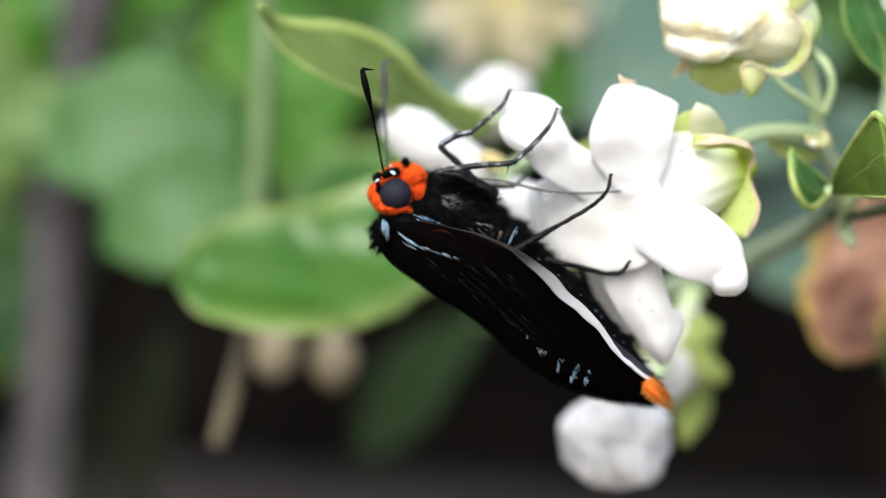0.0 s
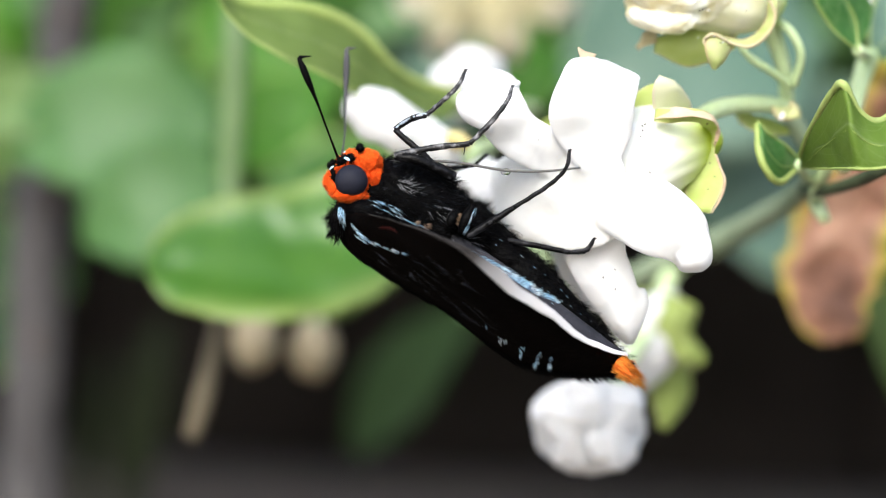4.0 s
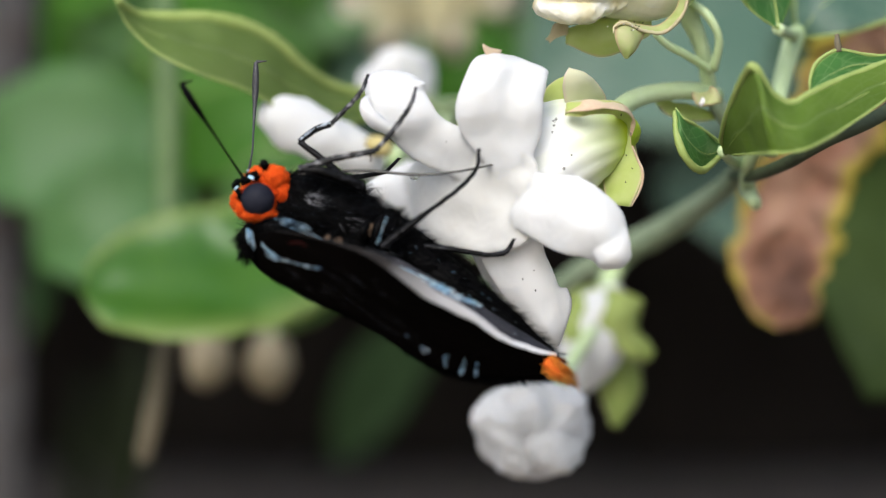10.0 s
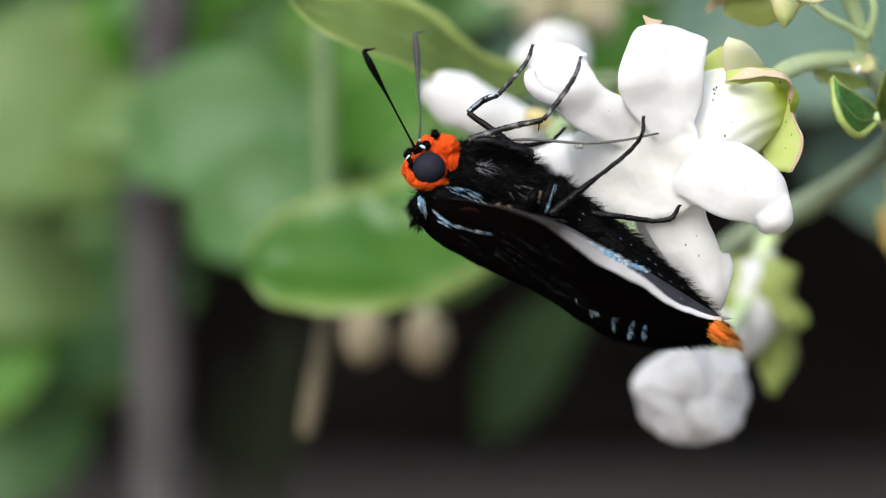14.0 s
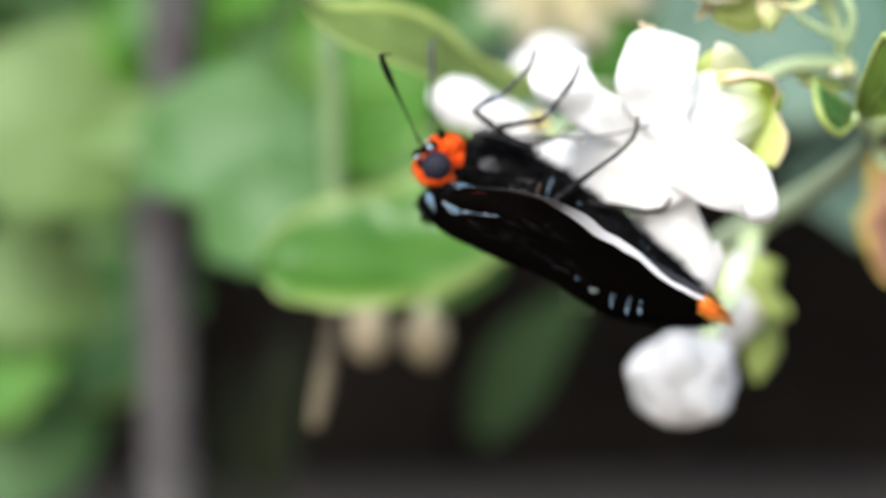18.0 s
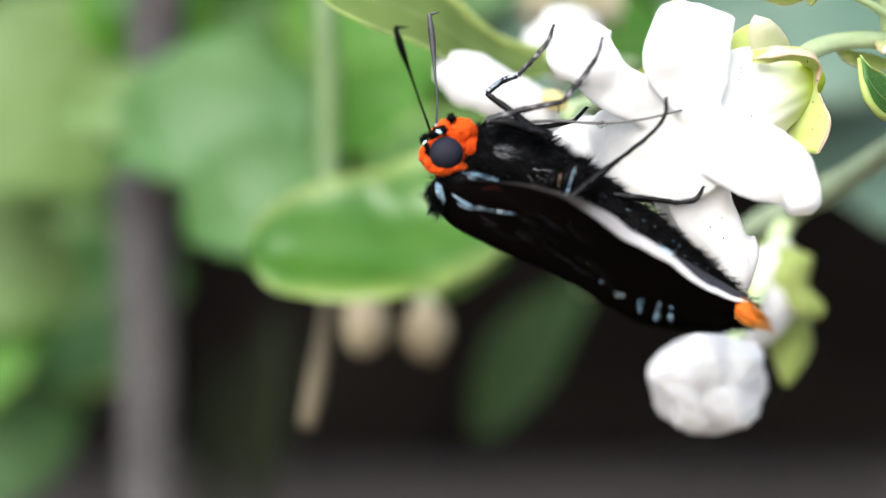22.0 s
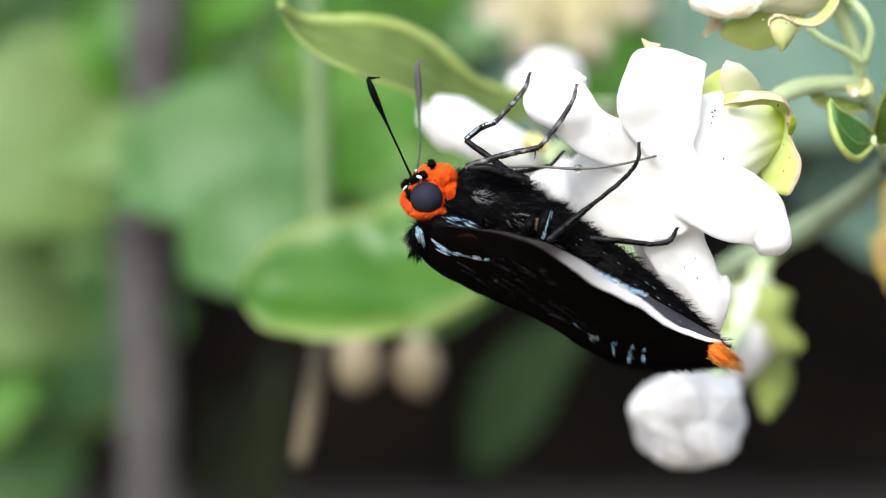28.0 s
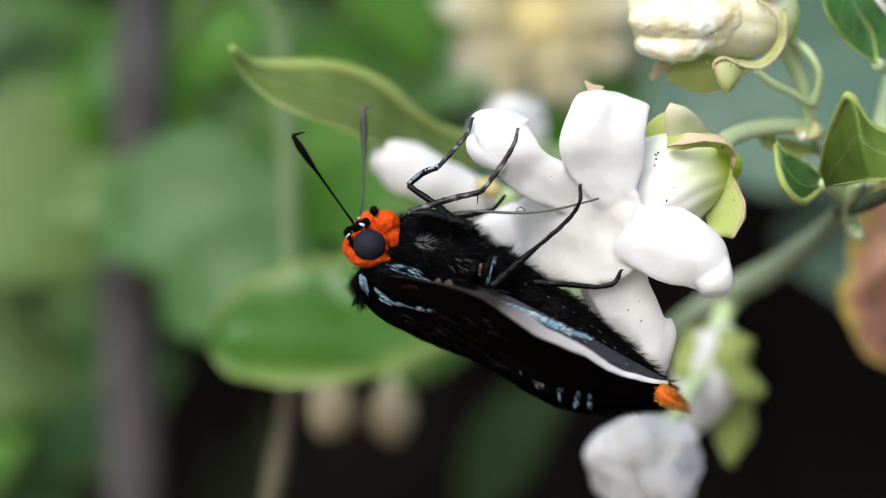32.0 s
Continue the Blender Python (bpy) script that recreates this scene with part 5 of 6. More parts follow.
def build_moth():
    made = {}
    def scales(name, parent, line, widths, count, label, length=0.42, lean=(0.8, -0.15, -0.45), stuff=BLUE, seed=0, thin=0.022):
        """A mark or a painted gleam made of many small bright scales lying on the skin."""
        base = blade(line, (0, -1, 0.1), widths, 0.05, 0, (0, 0), 24, 5, 2.0, crumple=0.08, seed=seed)
        part(name, hairs(base, count, length, thin, lean, 20 + seed, 0.35), stuff, parent, label)
        base.free()

    # body
    thorax = ball((-2.7, -11, 1.3), (5.3, 3.6, 3.0), (0, 30, 0), 0.10, 0.45, 5)
    ball((-6.9, -11.5, 0.68), (2.4, 2.8, 1.70), (0, 20, 0), 0.08, 0.5, 4, thorax)
    ball((1.0, -12.4, 0.2), (1.7, 2.2, 1.7), (0, 30, 0), 0.1, 0.5, 4, thorax)
    part("thorax_fur", hairs(thorax, 9000, 1.15, 0.019, (0.45, -0.1, -0.1), 5, 0.7), BLACK, moth, "black silky fur")
    part("thorax_ruff", tufts(thorax, 420, 1.25, 0.016, (0.6, -0.1, -0.05), 45), BLACK, moth, "pointed tufts of black fur")
    # Gloss on the fur, put into the paler colour of these hairs.
    part("thorax_shine", hairs(thorax, 1500, 1.0, 0.011, (0.7, -0.15, -0.25), 6, 0.3), BLUE_BLACK, moth, "paler blue-black hairs painted as the fur's gloss")
    part("thorax", thorax, BLACK, moth)
    belly = tube([(0.26, -11, 0.6), (4.08, -12, -2.25), (7.8, -12.5, -5.2), (11.1, -13, -7.9), (13.4, -13.5, -9.5)], [1.95, 1.75, 1.5, 1.0, 0.45], 60, 24, rough=0.05, seed=4)
    part("abdomen_fur", hairs(belly, 6000, 0.8, 0.02, (0.6, -0.05, -0.2), 7, 0.9), BLACK, moth, "black fur")
    part("abdomen_ruff", tufts(belly, 330, 0.95, 0.018, (0.75, -0.05, 0.0), 46), BLACK, moth, "pointed tufts of black fur")
    part("abdomen", belly, BLACK, moth)
    tail = tube([(12.45, -15, -9.2), (13.1, -15.2, -9.75), (13.75, -15.2, -10.3)], [0.4, 0.46, 0.3], 14, 16)
    part("tail_tuft", tufts(tail, 100, 1.45, 0.02, (1.0, -0.1, -0.75), 8, 0.5), TAIL, moth, "bright orange hair tuft")
    part("tail_hairs", hairs(tail, 160, 1.1, 0.018, (1.0, -0.05, 0.0), 48, 0.7), TAIL_DARK, moth, "dull orange hairs")
    part("tail", tail, TAIL_DARK, moth, "orange tail")
    # head
    head = ball((-7.75, -11.5, 3.55), (1.85, 2.1, 1.95), (0, 0, 0), 0.14, 0.4, 5, seed=3)
    ball((-8.2, -13.2, 1.98), (1.35, 1.2, 0.6), (0, 0, 0), 0.12, 0.4, 4, head)
    ball((-9.3, -12.8, 2.5), (0.62, 1.0, 0.8), (0, 0, 0), 0.12, 0.4, 4, head)
    ball((-9.55, -12.2, 3.0), (0.75, 1.1, 0.85), (0, 0, 0), 0.14, 0.4, 4, head)
    ball((-7.0, -12.6, 4.6), (1.05, 1.2, 0.95), (0, 0, 0), 0.14, 0.4, 4, head)
    ball((-6.45, -12.4, 3.5), (0.75, 1.1, 1.0), (0, 0, 0), 0.14, 0.4, 4, head)
    part("head_fur", hairs(head, 9000, 0.2, 0.017, (0.1, -0.1, 0.0), 9, 0.9), ORANGE, moth, "short orange fur")
    skull = part("head", head, ORANGE_DEEP, moth, "orange head")
    for at in ((-8.22, -13.9, 3.03), (-8.37, -9.6, 3.13)):
        part("eye", ball(at, (1.23, 1.10, 1.23), (0, 0, 0), 0, 1, 5), EYE, skull, "large matt dark grey eye")
    for at, size, turned in (((-7.72, -13.4, 5.55), (0.3, 0.3, 0.26), 0), ((-8.95, -14.0, 4.55), (0.55, 0.3, 0.3), 40), ((-8.35, -13.9, 4.72), (0.3, 0.3, 0.26), 0), ((-9.75, -13.6, 4.2), (0.4, 0.3, 0.2), 45), ((-9.55, -13.7, 3.35), (0.18, 0.2, 0.5), 15)):
        tuft = ball(at, size, (0, -turned, 0), 0.3, 0.4, 3)
        part("head_spot", tufts(tuft, 40, 0.22, 0.02, (0, -0.2, 0.2), 12, 0.6), BLACK, skull, "black tuft")
        part("head_spot", tuft, BLACK, skull, "black tuft")
    for line, wide in (([(-8.85, -14.4, 4.72), (-8.6, -14.45, 4.62), (-8.45, -14.4, 4.5)], 0.12), ([(-9.9, -14.1, 3.75), (-9.75, -14.1, 3.95), (-9.6, -14.1, 4.05)], 0.07), ([(-8.95, -14.3, 5.1), (-8.8, -14.3, 5.2)], 0.07)):
        part("head_mark", blade(line, (0, -1, 0.1), [wide * 0.6, wide, wide * 0.5], 0.06, 0, (0, 0), 10, 5, 2.0), BLUE, skull, "pale blue scale spot")
    # collar and shoulder marks
    shoulder = ball((-8.93, -14, -0.17), (0.68, 0.9, 1.1), (0, -10, 0), 0.25, 0.4, 4)
    part("shoulder_fur", tufts(shoulder, 110, 0.85, 0.018, (-0.1, -0.1, -0.7), 41, 0.6), BLACK, moth, "black fur")
    part("shoulder_tuft", shoulder, BLACK, moth)
    scales("shoulder_spot", moth, [(-8.98, -15.1, 0.96), (-8.82, -15.3, 0.4), (-8.72, -15.2, -0.1)], [0.1, 0.3, 0.1], 80, "pale blue shoulder spot", 0.5, (0.15, -0.15, -1), seed=1)
    scales("shoulder_spot", moth, [(-8.6, -15.2, 0.1), (-8.5, -15.2, -0.4)], [0.08, 0.1], 16, "pale blue shoulder spot", 0.4, (0.2, -0.15, -1), seed=7)
    for k, (line, wide, count) in enumerate((([(-7.06, -17.2, 1.62), (-5.98, -17.4, 1.41), (-4.98, -17.4, 0.87), (-3.82, -17.4, 0.12)], 0.13, 80), ([(-6.73, -17.3, 1.25), (-5.65, -17.4, 0.83), (-4.57, -17.4, 0.42)], 0.07, 30), ([(-6.32, -17.2, 1.58), (-5.36, -17.3, 1.29), (-4.32, -17.3, 0.75)], 0.06, 26), ([(-3.9, -17.4, 0.21), (-3.24, -17.4, 0.0), (-2.57, -17.4, -0.21)], 0.07, 20))):
        scales("collar_stripe", moth, line, [wide * 0.3, wide * 0.7, wide * 0.6, wide * 0.2], count // 2, "pale blue collar stripe", 0.7, (0.9, -0.12, -0.38), seed=2 + k, thin=0.016)
    for at, r in (((-2.49, -17.2, -0.08), 0.2), ((-0.2, -15.2, 0.85), 0.26), ((-0.05, -15.3, 0.4), 0.18), ((-3.24, -17.2, 0.12), 0.09)):
        joint = ball(at, (r, 0.3, r * 0.8), (0, 0, 0), 0.3, 0.5, 3)
        part("joint_hairs", tufts(joint, 16, 0.32, 0.016, (0.6, -0.2, -0.3), 17, 0.5), TAN, moth, "tan hairs at a leg joint")
        joint.free()
    # wings
    upper = [(-8.22, -15, 0.55), (-6.71, -18, 0.62), (-4.27, -20, 0.15), (-1.38, -22, -0.82), (0.65, -22.5, -1.65), (2.67, -23, -3.08), (4.71, -22.5, -4.43), (6.77, -21.5, -5.59), (8.89, -19.5, -7.08), (11.06, -17, -8.11), (13.28, -14.5, -8.74)]
    lower = [(-9.39, -13, -0.47), (-8.17, -14, -2.15), (-6.04, -15, -3.48), (-3.93, -15.5, -4.65), (-1.84, -16, -5.6), (0.25, -16.3, -6.8), (2.33, -16.5, -8.29), (4.83, -16.5, -9.79), (7.35, -16, -10.4), (10.32, -15, -10.61), (13.23, -14, -10.41)]

    near = part("forewing", sheet(upper, lower, 0.8, 0.12, 0.12), WING, moth, "folded velvety black wing", at=lower[1])
    made["wing"] = (near, Vector(lower[8]) - Vector(lower[1]))
    edge = [(p[0], p[1] - 0.05, p[2]) for p in upper]
    part("wing_fringe", blade(edge[1:], (0.1, -0.9, 0.3), [(0.04, 0.03), (0.08, 0.05), (0.16, 0.12), (0.32, 0.3), (0.46, 0.5), (0.42, 0.46), (0.34, 0.36), (0.22, 0.28), (0.2, 0.26), (0.12, 0.16)], 0.05, 0, (0.08, 7), 110, 9, 3.0, crumple=0.12, seed=3), FRINGE, near, "narrow white wing fringe")
    part("red_mark", blade([(-5.92, -19.8, -0.35), (-5.25, -20.4, -0.4), (-4.58, -20.9, -0.65)], (0, -1, 0), [0.03, 0.1, 0.03], 0.06, 0, (0, 0), 10, 5, 2.0, crumple=0.2), RED, near, "small dark red mark")
    part("far_forewing", sheet([(p[0] - 0.3, -25 - p[1], p[2] + 0.3) for p in upper], [(p[0], -25 - p[1], p[2] + 0.2) for p in lower], -0.8), WING, moth)
    part("hindwing", sheet([(-0.38, -14, -0.17), (3.19, -14.6, -2.23), (6.96, -15, -4.49), (10.33, -14.8, -6.68), (13.1, -14, -8.47)],
                           [(-0.59, -14.5, -1.64), (2.77, -15, -4.99), (6.11, -15.5, -7.49), (9.9, -15, -9.19), (12.89, -14, -9.65)], 0.3, 0.1, 0.05), SLATE, moth, "slate black hindwing with a blue sheen")
    # The blue band's sheen is put into pale scale colours.
    sheen = blade([(0.36, -15.2, -1.6), (2.4, -15.6, -2.5), (4.13, -15.9, -3.36), (5.88, -16, -4.28), (7.86, -15.9, -5.15)], (0, -1, 0.2), [0.08, 0.2, 0.24, 0.2, 0.06], 0.08, 0, (0, 0), 60, 9, 2.0, crumple=0.1)
    part("sheen_gloss", hairs(sheen, 520, 0.5, 0.02, (0.9, -0.3, 0.25), 12, 0.35), SHEEN_BRIGHT, moth, "pale blue scales with the sheen in their colour")
    part("hindwing_sheen", sheen, SHEEN, moth, "blue band with its sheen painted in")
    for k, (dash, count) in enumerate(((((3.23, -17.9, -7.42), (3.43, -18.5, -7.91), (3.63, -18.9, -8.42)), 10), (((4.93, -17.9, -9.16), (5.12, -18.5, -8.51), (5.32, -18.9, -7.88)), 26), (((6.13, -17.9, -9.98), (6.28, -18.5, -9.34), (6.44, -18.9, -8.7)), 24), (((7.17, -17.9, -10.07), (7.25, -18.5, -9.55), (7.34, -18.9, -9.03)), 14), (((2.24, -17.9, -6.84), (2.4, -18.5, -7.07), (2.56, -18.9, -7.3)), 6), (((3.65, -17.9, -7.75), (3.8, -18.5, -7.98), (3.96, -18.9, -8.21)), 10))):
        scales("wing_spot", near, dash, [0.06, 0.15, 0.06], count, "broken dash of pale blue scales", 0.38, (0.35, -0.12, -0.6), seed=6 + k)
    for k, (line, count) in enumerate((([(-8.1, -16.2, -0.1), (-7.21, -17.9, -1.0), (-6.2, -18.8, -1.5)], 40), ([(-6.6, -18.6, -1.3), (-5.3, -19.4, -1.75), (-3.9, -20, -2.05)], 18), ([(-7.7, -17, -0.9), (-6.9, -18, -1.5)], 10))):
        scales("wing_stripe", near, line, [0.05, 0.1, 0.03], count, "thin pale blue stripe", 0.6, (0.85, -0.15, -0.35), seed=3 + k)
    # The wing's soft gleam, painted as a few paler hairs.
    for k, line in enumerate((((-6.8, -18.6, -1.9), (-4.3, -19.4, -2.9), (-1.8, -20.2, -3.9)), ((-4.5, -19.8, -1.4), (-1.6, -20.9, -2.6), (1.0, -21.4, -4.0)), ((-2.5, -19.6, -4.4), (0.2, -20.0, -5.6), (2.6, -20.2, -7.0)))):
        scales("wing_gleam", near, line, [0.3, 0.7, 0.3], 16, "fine blue-black hairs painted as a faint gleam", 2.2, (0.85, -0.03, -0.5), BLUE_BLACK, 4 + k, 0.008)
    back = tube([(p[0] + 0.1, p[1], p[2] + 0.25) for p in lower], [0.18, 0.25, 0.25, 0.25, 0.25, 0.2, 0.15], 60, 8)
    part("wing_hair", hairs(back, 3800, 0.95, 0.02, (0.8, -0.1, -0.5), 10, 0.45), BLACK, near)
    back.free()
    # legs
    legs = {
        "foreleg": ([(-1.87, -12, 4.5), (-2.92, -13, 5.46), (-5.13, -12.5, 7.25), (-3.98, -12.6, 8.09), (-2.8, -12.7, 8.47), (-1.65, -12.8, 9.57), (-0.51, -12.8, 10.84), (0, -12.4, 12.09)], [10, 9, 7, 8, 7, 6, 5.5, 4], LEG),
        "midleg": ([(-0.59, -14, 3.83), (-3.1, -15, 4.87), (-5.12, -15, 5.16), (-2.68, -15, 5.83), (0.46, -15.4, 6.32), (1.92, -15.6, 7.91), (3.1, -15.4, 9.59), (3.53, -14.6, 10.88)], [17, 14, 9, 8, 7, 6.5, 5.5, 4], LEG),
        "far_leg": ([(-2.75, -9.5, 4.55), (-0.6, -8.5, 4.7), (1.21, -7.5, 5.02), (2.21, -7, 5.99)], [8, 6, 5, 4], LEG),
        "hindleg": ([(0.67, -15.5, -0.59), (2.55, -15.8, 0.67), (4.01, -15.8, 1.71), (6.52, -16, 3.47), (7.76, -16.2, 4.84), (7.97, -16.3, 6.22)], [9, 9, 6.5, 5.5, 5, 4.5], LEG),
        "rear_leg": ([(3.85, -13, -0.63), (6.38, -13.2, -1.06), (8.5, -13.2, -1.48), (9.77, -13, -1.31), (10.46, -12.8, -0.38)], [8, 7, 6, 6.5, 4], LEG)}
    knees = {"foreleg": (2, 4), "midleg": (2, 4), "far_leg": (1, 2), "hindleg": (1, 2), "rear_leg": (1, 2)}
    for name, (line, radii, stuff) in legs.items():
        radii = [0.030 * r for r in radii]
        i, j = knees[name]
        leg = part("leg", tube(line[:i + 1], radii[:i + 1], 16, 9, rough=0.1, seed=1), stuff, moth, at=line[0])
        part("tibia", tube(line[i:j + 1], [radii[i] * 1.05, *radii[i + 1:j + 1]], 30, 10, rough=0.15, seed=2), LEG_MOTTLED if name == "midleg" else stuff, leg)
        foot = tube(line[j:], [radii[j] * 0.9, *radii[j + 1:]], 26, 9, rough=0.22, seed=3)
        tube([line[-1], (line[-1][0] + 0.18, line[-1][1] - 0.05, line[-1][2] - 0.02)], [0.06, 0.02], 4, 6, foot)
        part("tarsus", foot, LEG_MOTTLED if name in ("midleg", "foreleg") else stuff, leg)
        made[name] = (leg, line[0], line[-1])
        # Thin grey-blue strips laid on the foreleg as painted highlights.
        if name == "foreleg":
            for a, b in ((i, 0.16), (i + 1, 0.14)):
                part("tibia_highlight", tube([(p[0], p[1] - b, p[2] + 0.1) for p in line[a:a + 2]], [0.05, 0.13, 0.06], 20, 8, rough=0.4), LEG_HIGHLIGHT, leg, "grey-blue strip painted as a highlight")
    for at, tip in (((0.92, -15.4, 1.63), (0.17, -15.6, -0.38)), ((-0.25, -14.8, 1.22), (-0.67, -15.2, 0.04))):
        part("coxa", tube([at, (np.array(at) + np.array(tip)) / 2 + np.array((-0.1, -0.3, 0)), tip], [0.3, 0.42, 0.25], 14, 10, rough=0.1), BLACK, moth, "black leg base")
    # Highlight at the leg base, painted with pale blue scales.
    scales("coxa_shine", moth, [(1.17, -16.2, 1.54), (0.79, -16.5, 0.67), (0.42, -16.4, -0.29)], [0.17, 0.08, 0.13], 40, "pale blue line painted as shine on the leg base", 0.4, (-0.35, -0.1, -0.9), seed=31)
    speckle = tube([(2.77, -14.6, -1.22), (6.96, -15.2, -4.36), (10.74, -15, -7.17)], [0.9, 0.9, 0.6], 30, 10)
    part("abdomen_shine", hairs(speckle, 22, 0.3, 0.018, (0.8, -0.3, -0.5), 33, 0.2), BLUE, moth, "scattered pale blue scales")
    speckle.free()
    # Highlights on the black fur, painted as patches of grey hairs.
    for at, size, count, way in (((-1.5, -14.4, 1.2), (1.0, 0.5, 0.5), 30, (0.9, -0.15, -0.5)), ((-4.1, -14.6, 2.9), (0.9, 0.5, 0.3), 45, (0.9, -0.1, 0.12)), ((0.67, -14.5, -1.22), (1.10, 0.5, 0.59), 30, (0.8, -0.15, -0.6))):
        patch = ball(at, size, (0, 20, 0), 0.2, 0.5, 3)
        part("fur_highlight", hairs(patch, count, 0.9, 0.01, way, 15, 0.5), HAIR_HIGHLIGHT, moth, "grey hairs painted as gloss on the black fur")
        patch.free()
    # The chest gleam, put into the grey of these hairs.
    patch = ball((-4.04, -14.1, 2.91), (0.85, 0.5, 0.34), (0, 10, 0), 0.2, 0.5, 3)
    part("chest_highlight", hairs(patch, 60, 0.7, 0.014, (0.8, -0.2, -0.1), 14, 0.4), HAIR_HIGHLIGHT, moth, "grey hairs standing for the gleam on the chest")
    patch.free()
    a, b = (0.17, -14.6, 6.26), (0.08, -15, 5.5)
    part("spur", tube([a, b], [0.06, 0.03], 4, 6), LEG, made["midleg"][0])
    part("proboscis", tube([(-6.14, -11, 4.74), (-3.57, -11.6, 4.94), (-0.59, -12.6, 5.04), (3.21, -13.4, 4.65), (6.17, -13.4, 4.77), (9.16, -12.5, 5.3)], [0.12, 0.11, 0.11, 0.11, 0.1, 0.08], 40, 8), PROBOSCIS, moth, "thin grey proboscis in the flower")
    # antennae
    for name, line in (("near", [(-9.35, -13, 4.78), (-10.03, -15, 6.75), (-10.65, -17, 8.57), (-11.35, -18, 10.48), (-11.88, -18, 12.05), (-10.93, -18, 12.09)]),
                       ("far", [(-9.02, -10.5, 5.09), (-8.97, -8.5, 6.94), (-9.17, -6.5, 9.17), (-9.32, -6, 11.59), (-9.5, -6, 13.63), (-8.67, -6, 13.81)])):
        shaft = glide(line[:5], 30)
        rod = tube(shaft, [0.10, 0.075, 0.075, 0.085, 0.13, 0.24, 0.26, 0.15], 44, 10)
        tube([line[4], (np.array(line[4]) + np.array(line[5])) / 2, line[5]], [0.15, 0.08, 0.03], 8, 8, rod)
        ant = part("antenna", rod, BLACK if name == "near" else ANTENNA_GREY, moth, "thin black antenna with a hooked club" if name == "near" else "thin grey antenna with a hooked club", at=line[0])
        made[name] = ant
    return made


limbs = build_moth()
drop = thing("water_drop", (3.21, -13.4, 4.43), "clear droplet on the proboscis", "droplet")
part("drop", ball((3.21, -13.3, 4.39), (0.38, 0.25, 0.30), (0, 0, 0), 0, 1, 3), WATER, drop)


# ---- what moves ----
WINGBEAT = ((0, 9), (0.5, 1), (1, -2), (2.5, -2), (4.5, -3), (6, -3), (7, -3), (8, -1), (9, 0), (13.5, 1), (15.5, 3), (17, 4), (18, 10.5), (20, 10.5), (20.5, 9), (21, 7.5), (24.5, 7), (26.5, 6), (28, 4.5), (30, 2.5), (32, 1.5))


def turn(x, y, z, pitch, yaw, roll):
    return pose(x * MM, y * MM, z * MM + HEIGHT, 0, 0, yaw) @ pose(0, 0, 0, pitch, 0, 0) @ pose(0, 0, 0, 0, roll, 0)


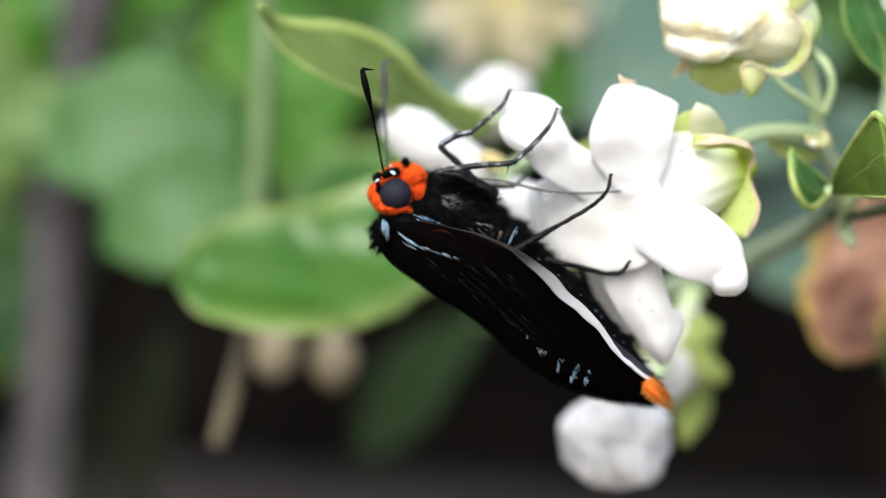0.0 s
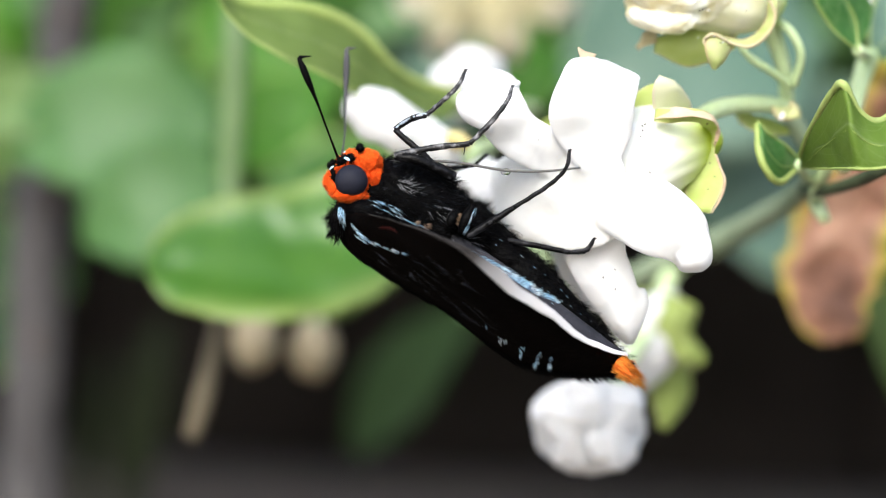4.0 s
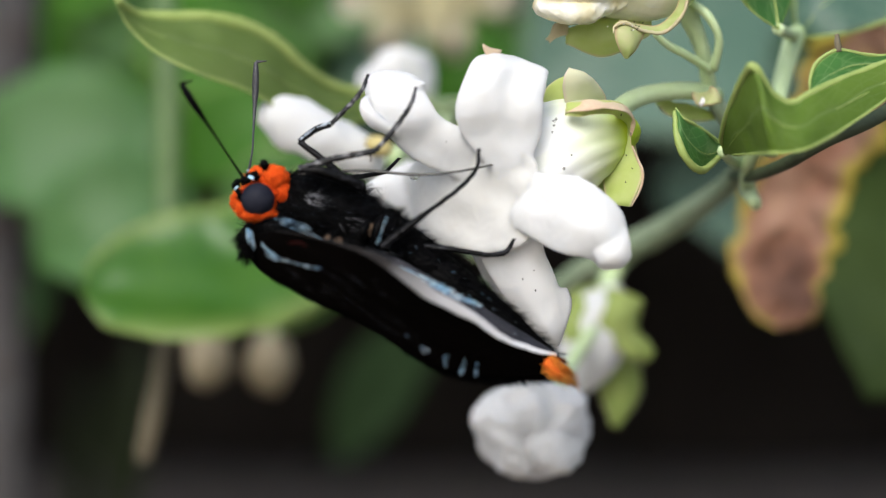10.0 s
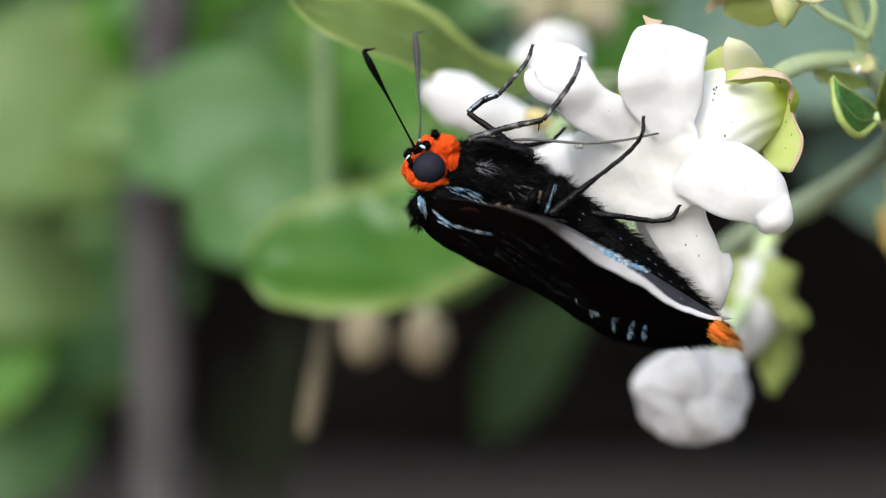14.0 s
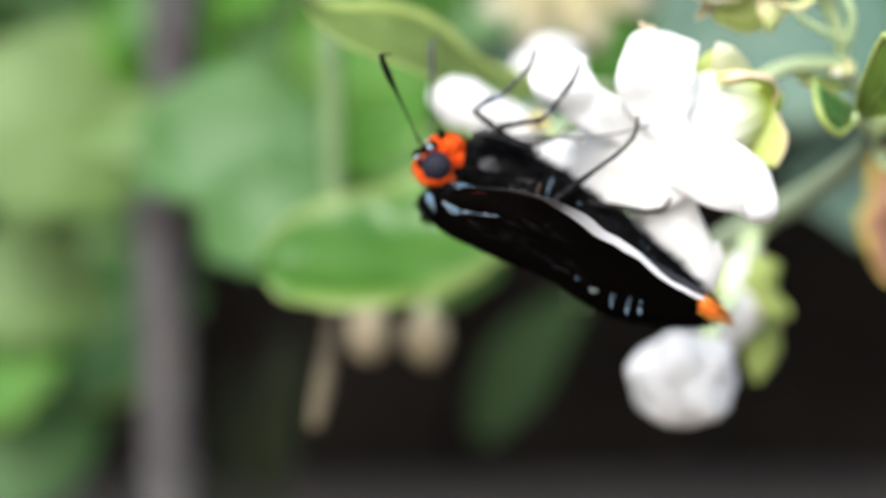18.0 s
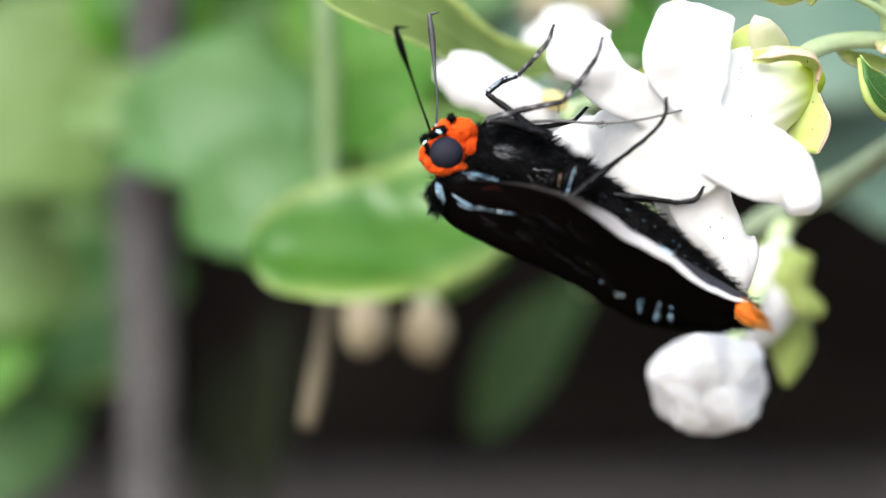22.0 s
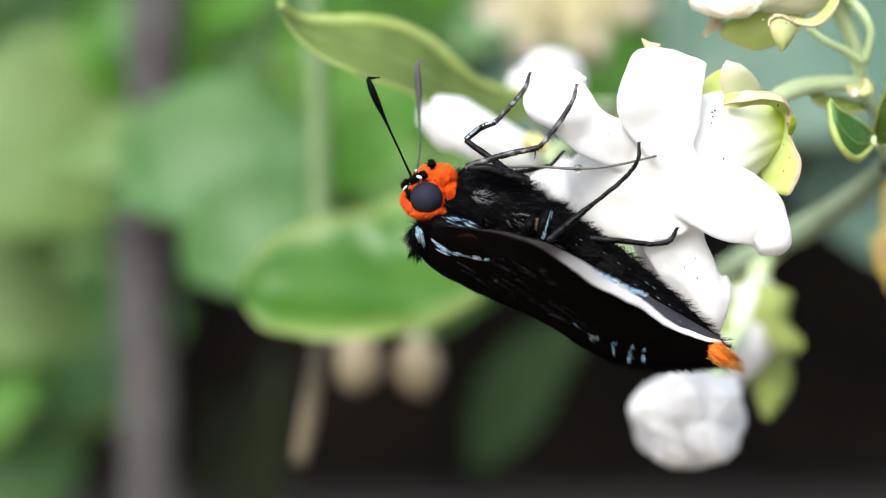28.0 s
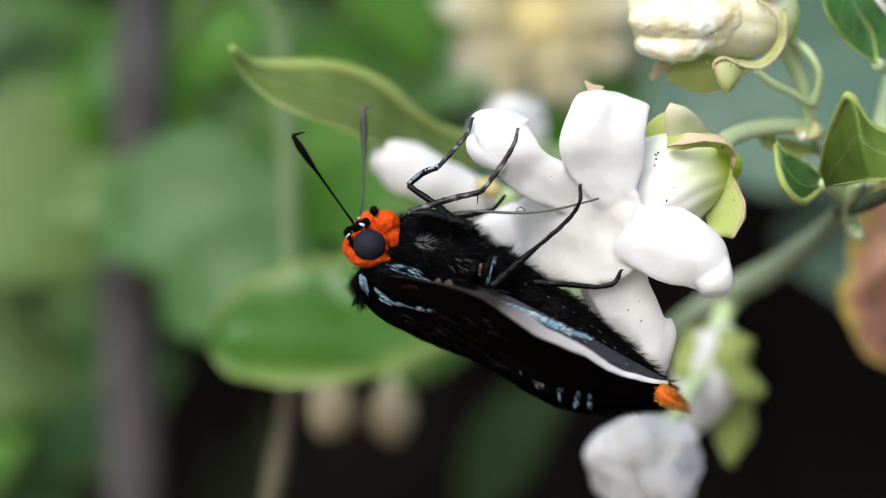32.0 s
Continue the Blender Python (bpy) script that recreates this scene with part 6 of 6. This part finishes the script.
def motions():
    rows = [
        (0, turn(8.38, -10.00, -0.34, -0.41, 2.13, 4.06)),
        (0.5, turn(8.34, -10.01, -0.43, -0.88, 2.74, 3.99)),
        (1, turn(8.35, -10.03, -0.38, -1.06, 2.66, 3.74)),
        (1.5, turn(8.55, -10.07, -0.28, -0.20, 1.54, 3.42)),
        (2, turn(8.61, -10.08, -0.33, -0.12, 1.87, 3.70)),
        (2.5, turn(8.36, -10.06, -0.35, 0.08, 1.14, 3.26)),
        (4.5, turn(8.65, -9.94, -0.44, -1.52, 1.86, 2.15)),
        (5, turn(8.72, -9.93, -0.42, -1.50, 1.43, 2.36)),
        (5.5, turn(8.84, -9.97, -0.30, -1.39, 0.59, 1.81)),
        (6, turn(8.85, -10.00, -0.19, -0.58, 0.19, 1.29)),
        (6.5, turn(8.99, -10.05, -0.06, 0.72, -0.65, -0.57)),
        (7, turn(8.82, -10.03, 0.09, 0.44, -0.71, -0.88)),
        (7.5, turn(8.94, -10.05, 0.00, 0.66, -0.74, -0.91)),
        (8, turn(8.93, -10.08, -0.11, 0.47, 0.02, -0.24)),
        (8.5, turn(8.91, -10.06, -0.07, -0.20, -0.32, -0.24)),
        (9, turn(9.00, -10.00, 0.00, -0.00, 0.00, -0.00)),
        (9.5, turn(8.88, -9.97, 0.07, -0.87, 0.28, -0.20)),
        (10, turn(8.83, -9.97, -0.18, -0.52, 1.43, 0.42)),
        (10.5, turn(8.92, -10.00, -0.28, -0.41, 2.71, 0.59)),
        (11, turn(8.89, -9.97, -0.24, -0.79, 2.60, 0.54)),
        (11.5, turn(8.86, -10.00, -0.22, -0.82, 3.04, 0.48)),
        (12, turn(8.92, -10.00, -0.24, -0.57, 2.98, 0.64)),
        (12.5, turn(8.98, -10.00, -0.12, -0.62, 1.69, 0.33)),
        (13, turn(8.88, -9.97, 0.04, -0.41, 0.67, 0.06)),
        (13.5, turn(9.05, -9.96, -0.21, 0.24, 1.38, 0.62)),
        (15.5, turn(8.92, -9.98, 0.06, 0.11, -1.00, 1.42)),
        (16, turn(8.88, -9.98, 0.07, 0.33, -1.93, 0.77)),
        (16.5, turn(9.13, -9.94, 0.23, -0.81, -3.13, 0.07)),
        (17, turn(9.17, -9.99, 0.01, -0.07, -2.88, -0.01)),
        (17.5, turn(8.80, -10.02, 0.02, -0.07, -0.96, -0.19)),
        (18, turn(8.97, -9.99, 0.26, 1.21, -2.23, -0.79)),
        (18.5, turn(9.23, -10.00, 0.11, 2.18, -1.94, 0.12)),
        (19, turn(9.32, -10.04, 0.15, 3.48, -1.49, -0.59)),
        (19.5, turn(9.31, -10.05, 0.31, 1.98, -2.08, -0.93)),
        (20, turn(9.24, -10.03, 0.19, 1.93, -2.27, -0.55)),
        (20.5, turn(9.10, -9.97, 0.07, 0.99, -1.53, -0.50)),
        (21, turn(8.82, -9.95, -0.14, 1.34, -1.19, -0.13)),
        (21.5, turn(9.06, -9.97, -0.02, 1.97, -1.68, -0.75)),
        (22, turn(9.07, -9.94, 0.03, 1.64, -1.17, -0.77)),
        (22.5, turn(9.13, -9.93, 0.02, 1.05, -1.05, -0.64)),
        (23, turn(9.15, -9.93, 0.11, 0.97, -2.28, -0.65)),
        (23.5, turn(9.05, -9.95, 0.16, 0.99, -3.16, -1.53)),
        (24, turn(9.17, -9.95, 0.21, 1.01, -2.88, -1.20)),
        (24.5, turn(9.14, -9.95, 0.12, 0.62, -2.26, -1.08)),
        (26.5, turn(9.03, -9.93, -0.09, -0.89, -0.92, 0.80)),
        (27, turn(8.94, -9.99, -0.24, 1.37, -0.67, 0.23)),
        (27.5, turn(9.09, -10.00, -0.17, 1.14, -0.29, -0.15)),
        (28, turn(9.08, -10.00, -0.15, 1.33, -1.25, -0.46)),
        (28.5, turn(9.14, -10.02, -0.19, 2.30, -1.47, -0.96)),
        (29, turn(9.14, -10.05, 0.01, 0.97, -1.56, -1.48)),
        (29.5, turn(9.10, -10.05, 0.08, 0.86, -1.56, -1.82)),
        (30, turn(9.13, -10.06, -0.16, 2.13, -0.98, -1.11)),
        (30.5, turn(9.10, -10.07, -0.31, 3.36, -0.36, -1.26)),
        (31, turn(9.16, -10.04, -0.12, 2.58, 1.10, -1.29)),
        (31.5, turn(9.03, -10.04, -0.16, 2.73, 0.13, -1.29)),
        (32, turn(9.07, -10.05, -0.12, 2.49, 0.67, -1.60)),
    ]
    walk(moth, rows)
    near_angles = [
        (0, -1.1),
        (0.5, 0.0),
        (1, -0.6),
        (1.5, -13.5),
        (2, 0.8),
        (2.5, -8.5),
        (4.5, -5.0),
        (5, 4.0),
        (5.5, 1.3),
        (6, 2.3),
        (6.5, -3.2),
        (7, -7.1),
        (7.5, -7.3),
        (8, -13.5),
        (8.5, -12.8),
        (9, 0.0),
        (9.5, -8.8),
        (10, -12.7),
        (10.5, -12.2),
        (11, -7.4),
        (11.5, -11.5),
        (12, -8.0),
        (12.5, -14.2),
        (13, -15.0),
        (13.5, -6.3),
        (15.5, -10.4),
        (16, 1.5),
        (16.5, 4.8),
        (17, -0.4),
        (17.5, 0.5),
        (18, 0.2),
        (18.5, -0.9),
        (19, -2.7),
        (19.5, -9.9),
        (20, -14.2),
        (20.5, 2.3),
        (21, 2.4),
        (21.5, -5.6),
        (22, 5.1),
        (22.5, 6.5),
        (23, 7.0),
        (23.5, -6.2),
        (24, 4.0),
        (24.5, 0.5),
        (26.5, -3.4),
        (27, -11.1),
        (27.5, 0.5),
        (28, 0.2),
        (28.5, -4.3),
        (29, -5.8),
        (29.5, -4.5),
        (30, -9.9),
        (30.5, -12.3),
        (31, -1.5),
        (31.5, -12.4),
        (32, -9.4),
    ]
    far_angles = [
        (0, -3.5),
        (0.5, -0.6),
        (1, 1.2),
        (1.5, 4.3),
        (2, -3.5),
        (2.5, 2.3),
        (4.5, 2.3),
        (5, -0.8),
        (5.5, 0.8),
        (6, 0.5),
        (6.5, 5.6),
        (7, 8.8),
        (7.5, 6.8),
        (8, 8.0),
        (8.5, 7.0),
        (9, 0.0),
        (9.5, 4.5),
        (10, 7.2),
        (10.5, 4.8),
        (11, 6.9),
        (11.5, 8.4),
        (12, 5.7),
        (12.5, 4.2),
        (13, 7.1),
        (13.5, 3.0),
        (15.5, -0.1),
        (16, -1.8),
        (16.5, -0.3),
        (17, -0.3),
        (17.5, 3.2),
        (18, 5.9),
        (18.5, 3.8),
        (19, 3.1),
        (19.5, 3.8),
        (20, 6.1),
        (20.5, -0.7),
        (21, 2.4),
        (21.5, 4.5),
        (22, 1.2),
        (22.5, 1.4),
        (23, 1.7),
        (23.5, 2.4),
        (24, 0.7),
        (24.5, 2.1),
        (26.5, -5.0),
        (27, 3.7),
        (27.5, 2.8),
        (28, 4.2),
        (28.5, 7.3),
        (29, 7.6),
        (29.5, 6.8),
        (30, 7.8),
        (30.5, 7.8),
        (31, 4.7),
        (31.5, 8.7),
        (32, 7.3),
    ]
    for name, angles in (("near", near_angles), ("far", far_angles)):
        at = (origin[limbs[name]] - origin[moth]) * MM
        walk(limbs[name], [(t, Matrix.Translation(at) @ pose(0, 0, 0, 0, a, 0)) for t, a in angles])
    wing, axis = limbs["wing"]
    hinge = (origin[wing] - origin[moth]) * MM
    walk(wing, [(t, Matrix.Translation(hinge) @ Matrix.Rotation(radians(-a), 4, axis)) for t, a in WINGBEAT])
    # the feet stay where they hold the flower
    for name in ("foreleg", "midleg", "far_leg", "hindleg", "rear_leg"):
        leg, hip, foot = limbs[name]
        hip_rest, foot_rest = place(hip), place(foot)
        steps = []
        for t, m in rows:
            hip_now = m @ ((Vector(hip) - origin[moth]) * MM)
            swing = (foot_rest - hip_rest).rotation_difference(foot_rest - hip_now).to_matrix().to_4x4()
            steps.append((t, m.inverted() @ Matrix.Translation(hip_now) @ swing))
        walk(leg, steps)


motions()
